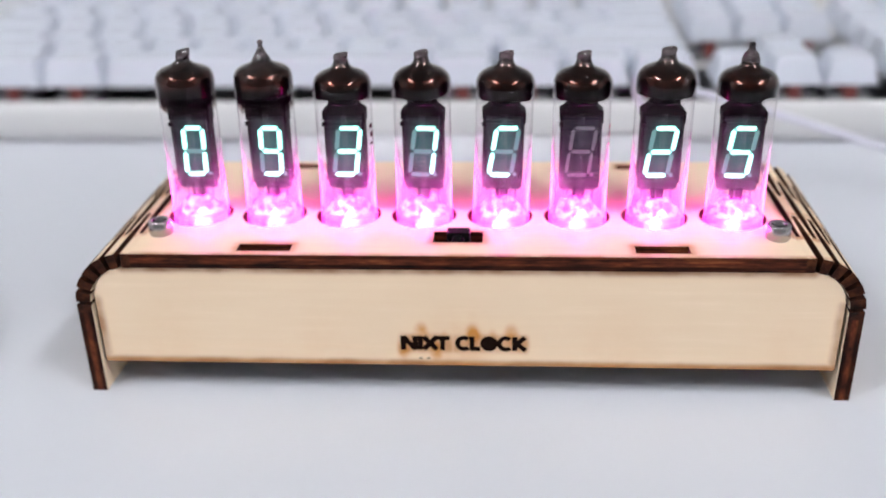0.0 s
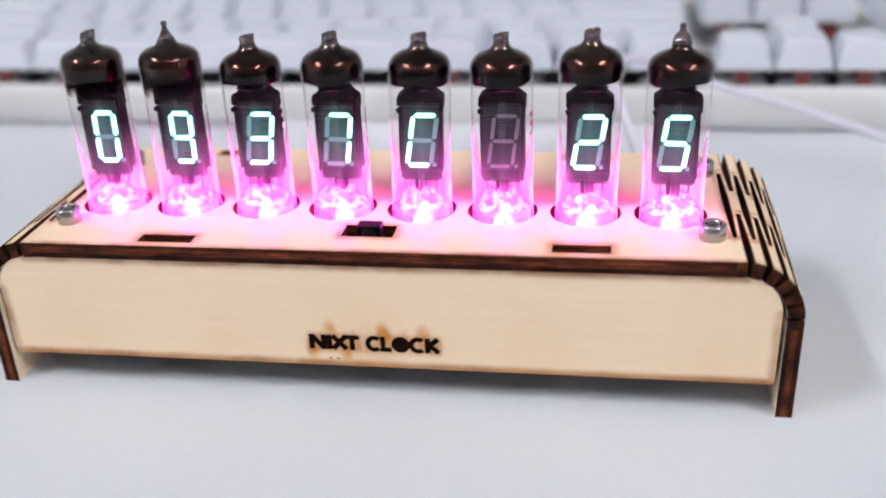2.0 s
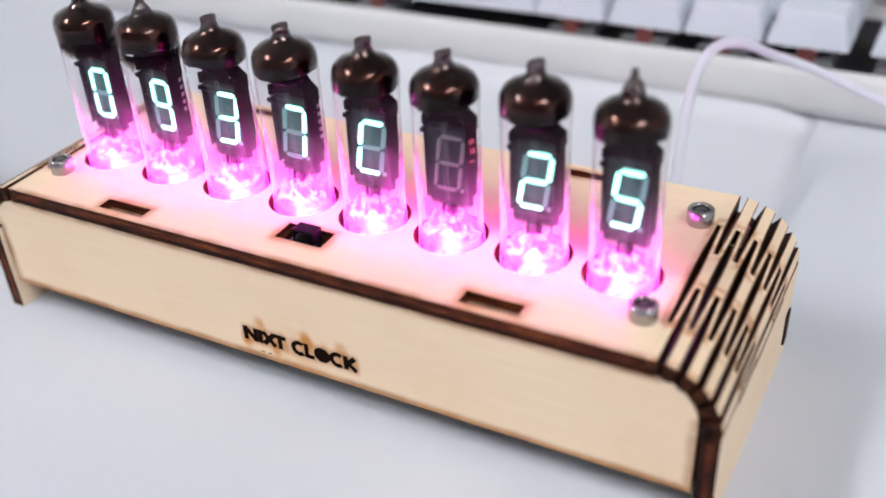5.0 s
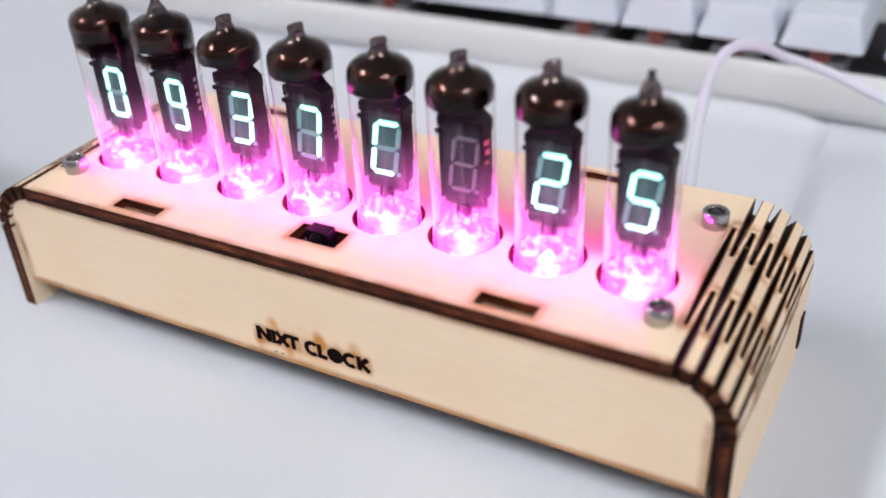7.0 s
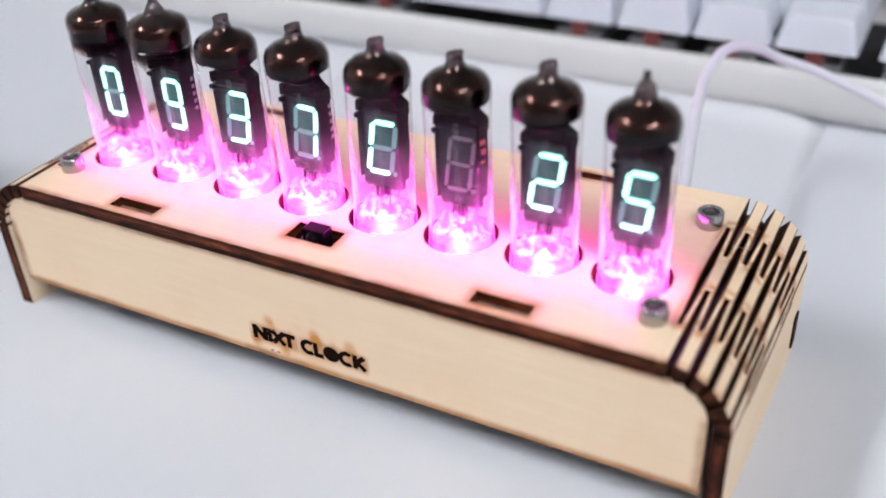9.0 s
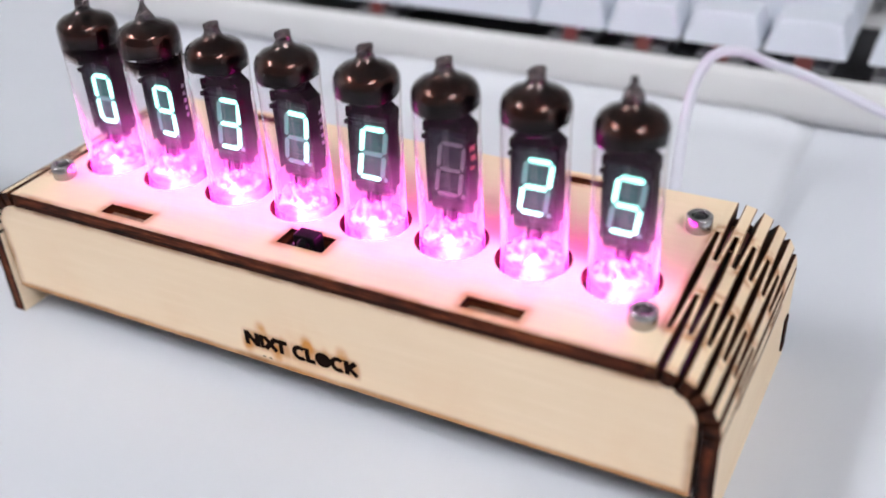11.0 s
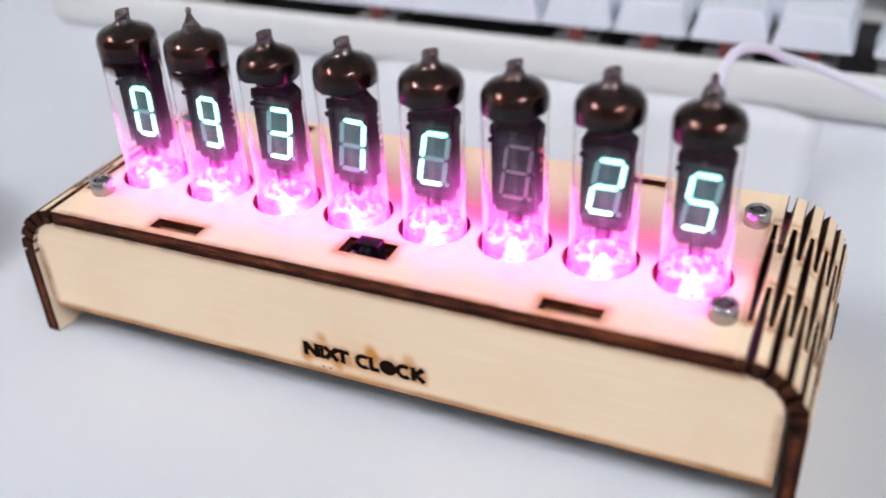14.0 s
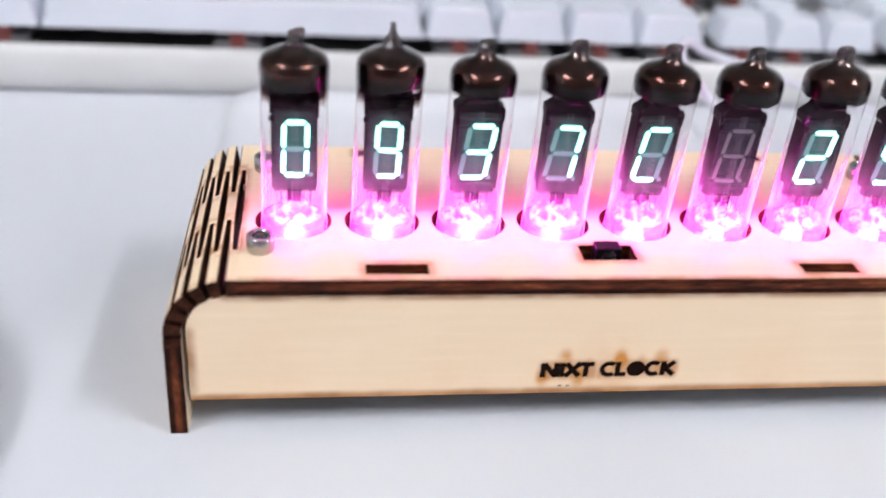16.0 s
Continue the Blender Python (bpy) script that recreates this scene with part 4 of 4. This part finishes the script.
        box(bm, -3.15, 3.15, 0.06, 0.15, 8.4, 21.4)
        part("spill_sheet", bm, HAZE, ob, "added teal sheet imitating the digit's halo")
    # seven segments and the point
    slant = 0.02 if i < 2 else 0.135
    w, h, zc, x0, th = 3.95 if i < 2 else 4.5, 9.9, 14.4, rnd.uniform(-0.1, 0.3), 0.86 if lit else 0.68

    def seg(name_, a, b, mat):
        a, b = Vector(a), Vector(b)
        u = (b - a).normalized()
        n = Vector((-u.y, u.x))
        pts = [a + u * 0.22, a + u * 0.62 + n * th / 2, b - u * 0.62 + n * th / 2, b - u * 0.22, b - u * 0.62 - n * th / 2, a + u * 0.62 - n * th / 2]
        m = bmesh.new()
        f = m.faces.new([m.verts.new((x0 + p.x + p.y * slant, -0.16, zc + p.y)) for p in pts])
        e = bmesh.ops.extrude_face_region(m, geom=[f])
        bmesh.ops.translate(m, vec=(0, 0.28, 0), verts=[g for g in e["geom"] if isinstance(g, bmesh.types.BMVert)])
        part(name_, m, mat, ob)
    ends = {"a": ((-w / 2, h / 2), (w / 2, h / 2)), "b": ((w / 2, h / 2), (w / 2, 0)), "c": ((w / 2, 0), (w / 2, -h / 2)),
            "d": ((-w / 2, -h / 2), (w / 2, -h / 2)), "e": ((-w / 2, 0), (-w / 2, -h / 2)), "f": ((-w / 2, h / 2), (-w / 2, 0)),
            "g": ((-w / 2, 0), (w / 2, 0))}
    for key, (a, b) in ends.items():
        seg("segment", a, b, SEG_ON if key in DIGITS.get(i, "") else SEG_DIM if lit else SEG_OFF)
    bm = bmesh.new()
    rod(bm, (x0 + w / 2 + 0.75 - h / 2 * slant, -0.16, zc - h / 2 + 0.1), (x0 + w / 2 + 0.75 - h / 2 * slant, 0.16, zc - h / 2 + 0.1), 0.42, 12)
    part("decimal_point", bm, SEG_DIM if lit else SEG_OFF, ob)
    # pressed foot with leads
    bm = bmesh.new()
    lathe(bm, [(4.9, -3.6), (5.3, -2.6), (5.40, -0.4), (5.40, 0.6), (5.50, 0.85), (5.50, 1.1), (5.3, 1.35), (4.5, 1.5), (3.4, 1.4), (2.4, 1.2)], 40)
    foot = part("foot_ring", bm, RING_GLASS, ob, "clear thick glass ring lit from below", True)
    foot.visible_shadow = False
    bm = bmesh.new()
    rings = [(4.8, 1.0), (4.7, 1.6), (4.3, 2.2), (3.9, 2.8), (3.5, 3.4), (3.0, 4.0), (2.2, 4.5), (1.2, 4.6), (0, 4.4)]
    lathe(bm, rings, 36)
    for v in bm.verts:
        a = math.atan2(v.co.y, v.co.x)
        rough = 0.5 * noise.noise(Vector((v.co.x, v.co.y, v.co.z)) * 0.9 + Vector((3.0 * i, 0, 0)))
        k = 1 + 0.12 * math.sin(3 * a + v.co.z + ph) + 0.3 * rough
        v.co.x, v.co.y = v.co.x * k, v.co.y * k * (0.6 if v.co.z > 2.0 else 0.85)
        v.co.z += rough * 2.4
    stem = part("glass_stem", bm, FROST, ob, "crumpled pressed glass stem lit from below", True)
    stem.visible_shadow = False
    for k in range(9):
        a = 2 * math.pi * k / 9 + 0.4
        bm = bmesh.new()
        rod(bm, (2.9 * math.cos(a), 1.4 * math.sin(a), 3.2), (3.1 * math.cos(a), 1.0 * math.sin(a) + 0.5, 6.7 + 0.3 * math.sin(2 * a + ph)), 0.10, 6)
        part("lead_wire", bm, WIRE, ob)
    for k in range(9):
        a = 2 * math.pi * k / 9
        bm = bmesh.new()
        rod(bm, (4.3 * math.cos(a), 4.3 * math.sin(a), -8.0), (4.3 * math.cos(a), 4.3 * math.sin(a), 0.3), 0.15, 6)
        part("pin", bm, WIRE, ob)
    lean = (0.3, 0.5, 0.4, 0.4, 1.7, 0.2, 0.6, 0.0)[i]
    turn = (2, -2, 1, -3, 3, -1, 2, -2)[i]
    ob.matrix_basis = pose(TUBES_X[i] * U, TUBE_Y * U, TOP * U, 0, lean, turn)


for n in range(8):
    display_tube(n)


# ---- keyboard ----
def keycap(width, depth=17.0, height=9.0):
    bm = bmesh.new()
    hw, hd = width / 2, depth / 2

    def ring(z, dx, dy, r):
        out = []
        for cx, cy, a0 in ((1, 1, 0), (-1, 1, 1), (-1, -1, 2), (1, -1, 3)):
            for k in range(3):
                a = math.pi / 2 * (a0 + k / 2)
                out.append(bm.verts.new((cx * (hw - dx - r) + r * math.cos(a), cy * (hd - dy - r) + r * math.sin(a) + z * 0.06, z)))
        return out
    rings = [ring(0, 0, 0, 0.8), ring(height - 0.9, 1.9, 1.7, 1.6), ring(height - 0.25, 2.4, 2.2, 1.8), ring(height, 3.2, 3.0, 2.0), ring(height - 0.35, 5.2, 5.0, 1.8)]
    for p, q in zip(rings, rings[1:]):
        for i in range(12):
            j = (i + 1) % 12
            bm.faces.new((p[i], p[j], q[j], q[i]))
    bm.faces.new(rings[-1])
    bm.faces.new(list(reversed(rings[0])))
    bmesh.ops.recalc_face_normals(bm, faces=bm.faces)
    bmesh.ops.scale(bm, vec=(U,) * 3, verts=bm.verts)
    me = bpy.data.meshes.new("keycap")
    for f in bm.faces:
        f.smooth = False
    bm.to_mesh(me)
    bm.free()
    me.materials.append(KEY_WHITE)
    return me


def keyboard():
    ob = thing("keyboard", "white mechanical keyboard with pale keycaps behind the clock", "keyboard")
    y0, pitch = 151.5, 18.1
    left, right = -208.0, 218.0
    rear = y0 + 6 * pitch + 16
    # case: a tray with a rounded front lip over a set-back base
    bm = bmesh.new()
    prof = [(153.4, 0.0), (151.3, 0.9), (149.7, 2.6), (148.8, 5.0), (148.5, 8.0), (148.6, 11.0), (149.1, 13.4), (150.1, 14.8), (151.3, 15.0), (152.1, 14.5), (152.4, 11.0),
            (rear - 7, 15.5), (rear - 6, 29.0), (rear, 28.0), (rear, 0.0)]
    a = [bm.verts.new((left, y, z)) for y, z in prof]
    b = [bm.verts.new((right, y, z)) for y, z in prof]
    for i in range(len(prof)):
        j = (i + 1) % len(prof)
        bm.faces.new((a[i], a[j], b[j], b[i]))
    bm.faces.new(a)
    bm.faces.new(list(reversed(b)))
    part("case", bm, CASE_WHITE, ob, "white plastic case with a broad rounded front lip")
    for x0, x1 in ((left + 0.2, left + 9.5), (right - 9.5, right - 0.2)):
        bm = bmesh.new()
        box(bm, x0, x1, 151.5, rear - 6.2, 10.0, 19.5, 0.8)
        part("side_rail", bm, CASE_WHITE, ob)
    bm = bmesh.new()
    box(bm, left + 9.6, right - 9.6, 152.5, rear - 8, 12.0, 12.8)
    part("key_plate", bm, KEY_PLATE, ob, "black metal plate under the keys")
    meshes = {}
    bm = bmesh.new()
    box(bm, -6.9, 6.9, -7.2, 6.9, 12.8, 16.4, 0.5)
    bmesh.ops.scale(bm, vec=(U,) * 3, verts=bm.verts)
    sw_base = bpy.data.meshes.new("switch")
    bm.to_mesh(sw_base)
    bm.free()
    sw_base.materials.append(SWITCH_GREY)
    bm = bmesh.new()
    box(bm, -2.3, 2.3, -7.3, 2.2, 14.8, 21.0, 0.4)
    bmesh.ops.scale(bm, vec=(U,) * 3, verts=bm.verts)
    sw_stem = bpy.data.meshes.new("stem")
    bm.to_mesh(sw_stem)
    bm.free()
    sw_stem.materials.append(SWITCH_RED)

    def key(x0, x1, row, tall=1):
        w = round(x1 - x0 - 0.9, 1)
        d = 17.2 + pitch * (tall - 1)
        if (w, d) not in meshes:
            meshes[w, d] = keycap(w, d)
        y = y0 + row * pitch + d / 2
        lift = (20.0, 20.3, 20.7, 21.5, 22.6, 23.5)[row]
        shared("keycap", meshes[w, d], ob, ((x0 + x1) / 2, y, lift))
        if row < 2 or (row == 3 and 70 < x0 < 130):
            sw = shared("switch", sw_base, ob, ((x0 + x1) / 2, y, 0))
            st = new("stem", sw_stem)
            st.parent = sw

    def run(x, row, widths):
        for w in widths:
            key(x, x + w, row)
            x += w
    u = 18.0
    l = 72.2 - 15 * u
    run(l, 0, [1.25 * u] * 3 + [6.25 * u] + [1.25 * u] * 4)
    run(l, 1, [2.25 * u] + [u] * 10 + [2.75 * u])
    run(l, 2, [1.75 * u] + [u] * 11 + [2.25 * u])
    run(l, 3, [1.5 * u] + [u] * 12 + [1.5 * u])
    run(l, 4, [u] * 13 + [2 * u])
    run(l, 5, [u] * 15)
    n = 76.6
    run(n, 0, [u, u, u])
    key(n + u, n + 2 * u, 1)
    for row in (3, 4, 5):
        run(n, row, [u, u, u])
    p = n + 3 * u + 4.4
    run(p, 0, [2 * u, u])
    key(p + 3 * u, p + 4 * u, 0, 2)
    for row in (1, 2, 3):
        run(p, row, [u, u, u])
    key(p + 3 * u, p + 4 * u, 2, 2)
    run(p, 4, [u] * 4)
    ob.rotation_euler.z = 0.003


keyboard()


# ---- white cable behind the clock ----
def cable():
    ob = thing("power_cable", "thin white power cable arching from the clock's back", "cable")
    pts = [(53.7, 49.0, 15.5), (52.4, 56, 19.8), (50.8, 64.5, 24.0), (48.0, 77.8, 27.8), (45.9, 90.3, 30.7), (45.0, 102, 33.0), (46.5, 108.3, 35.0), (51.0, 114, 34.2), (57.4, 120.3, 29.7),
           (64.4, 124.4, 26.4), (72.1, 122.7, 24.7), (80.0, 120.8, 22.6), (88.0, 118.6, 20.9), (95.6, 116.4, 19.2), (114.5, 111, 14.4), (143.0, 102.3, 8.0), (187, 94, 2.4), (254, 85, 1.4)]
    cu = bpy.data.curves.new("sheath", "CURVE")
    cu.dimensions, cu.bevel_depth, cu.bevel_resolution, cu.resolution_u = "3D", 1.25 * U, 4, 8
    sp = cu.splines.new("BEZIER")
    sp.bezier_points.add(len(pts) - 1)
    for b, p in zip(sp.bezier_points, pts):
        b.co = [c * U for c in p]
        b.handle_left_type = b.handle_right_type = "AUTO"
    tmp = bpy.data.objects.new("sheath", cu)
    scene.collection.objects.link(tmp)
    bpy.context.view_layer.update()
    me = bpy.data.meshes.new_from_object(tmp.evaluated_get(bpy.context.evaluated_depsgraph_get()))
    bpy.data.objects.remove(tmp)
    me.materials.clear()
    me.materials.append(CABLE_WHITE)
    for f in me.polygons:
        f.use_smooth = True
    sh = new("sheath", me)
    sh.parent = ob
    bm = bmesh.new()
    box(bm, 50.2, 56.8, 48.7, 55.0, 12.2, 17.8, 1.0)
    part("plug", bm, CABLE_WHITE, ob)


cable()


# ---- unseen rounded body beside the clock, added to cast shade on the desk ----
def shade_body():
    ob = thing("shade_body", "unseen low rounded body added to cast shade on the desk", "mouse", at=(-144.3, -13.5, 0))
    bm = bmesh.new()
    bmesh.ops.create_uvsphere(bm, u_segments=32, v_segments=20, radius=1.0)
    for v in bm.verts:
        n = Vector(v.co)
        flat = max(n.z, -0.35)
        v.co = Vector((29 * n.x * (1 - 0.08 * n.y), 50 * n.y, 26 * (flat + 0.35) + (4 * (1 - n.y * n.y) if n.z > 0 else 0)))
    part("shell", bm, CASE_WHITE, ob, "white shell of the added body", True)
    bm = bmesh.new()
    rod(bm, (-2.2, 24, 31.4), (2.2, 24, 31.4), 4.0, 20)
    part("wheel", bm, SWITCH_GREY, ob, "grey wheel on the added body")


shade_body()


# ---- paper sheet between clock and keyboard ----
def paper_sheet():
    bm = bmesh.new()
    nx, ny = 28, 60
    grid = []
    for i in range(nx + 1):
        row = []
        for j in range(ny + 1):
            x, y = -78.0 + 144.8 * i / nx, 14.0 + 135.2 * j / ny
            z = 0.13 + 0.12 * max(0, (y - 95) / 50) ** 2 * max(0, (x - 20) / 47) ** 2 + 3.3 * max(0, (y - 137.5) / 11.7) ** 2.2 * max(0.0, min(1.0, (x + 78) / 12, (66.8 - x) / 12)) ** 0.7
            row.append(bm.verts.new((x, y, z)))
        grid.append(row)
    for i in range(nx):
        for j in range(ny):
            bm.faces.new((grid[i][j], grid[i + 1][j], grid[i + 1][j + 1], grid[i][j + 1]))
    low = bmesh.ops.extrude_face_region(bm, geom=list(bm.faces))
    bmesh.ops.translate(bm, vec=(0, 0, -0.10), verts=[g for g in low["geom"] if isinstance(g, bmesh.types.BMVert)])
    ob = part("paper_sheet", bm, PAPER, smooth=True)
    tagged(ob, "plain white sheet on the desk, curling up against the keyboard", "sheet")


paper_sheet()
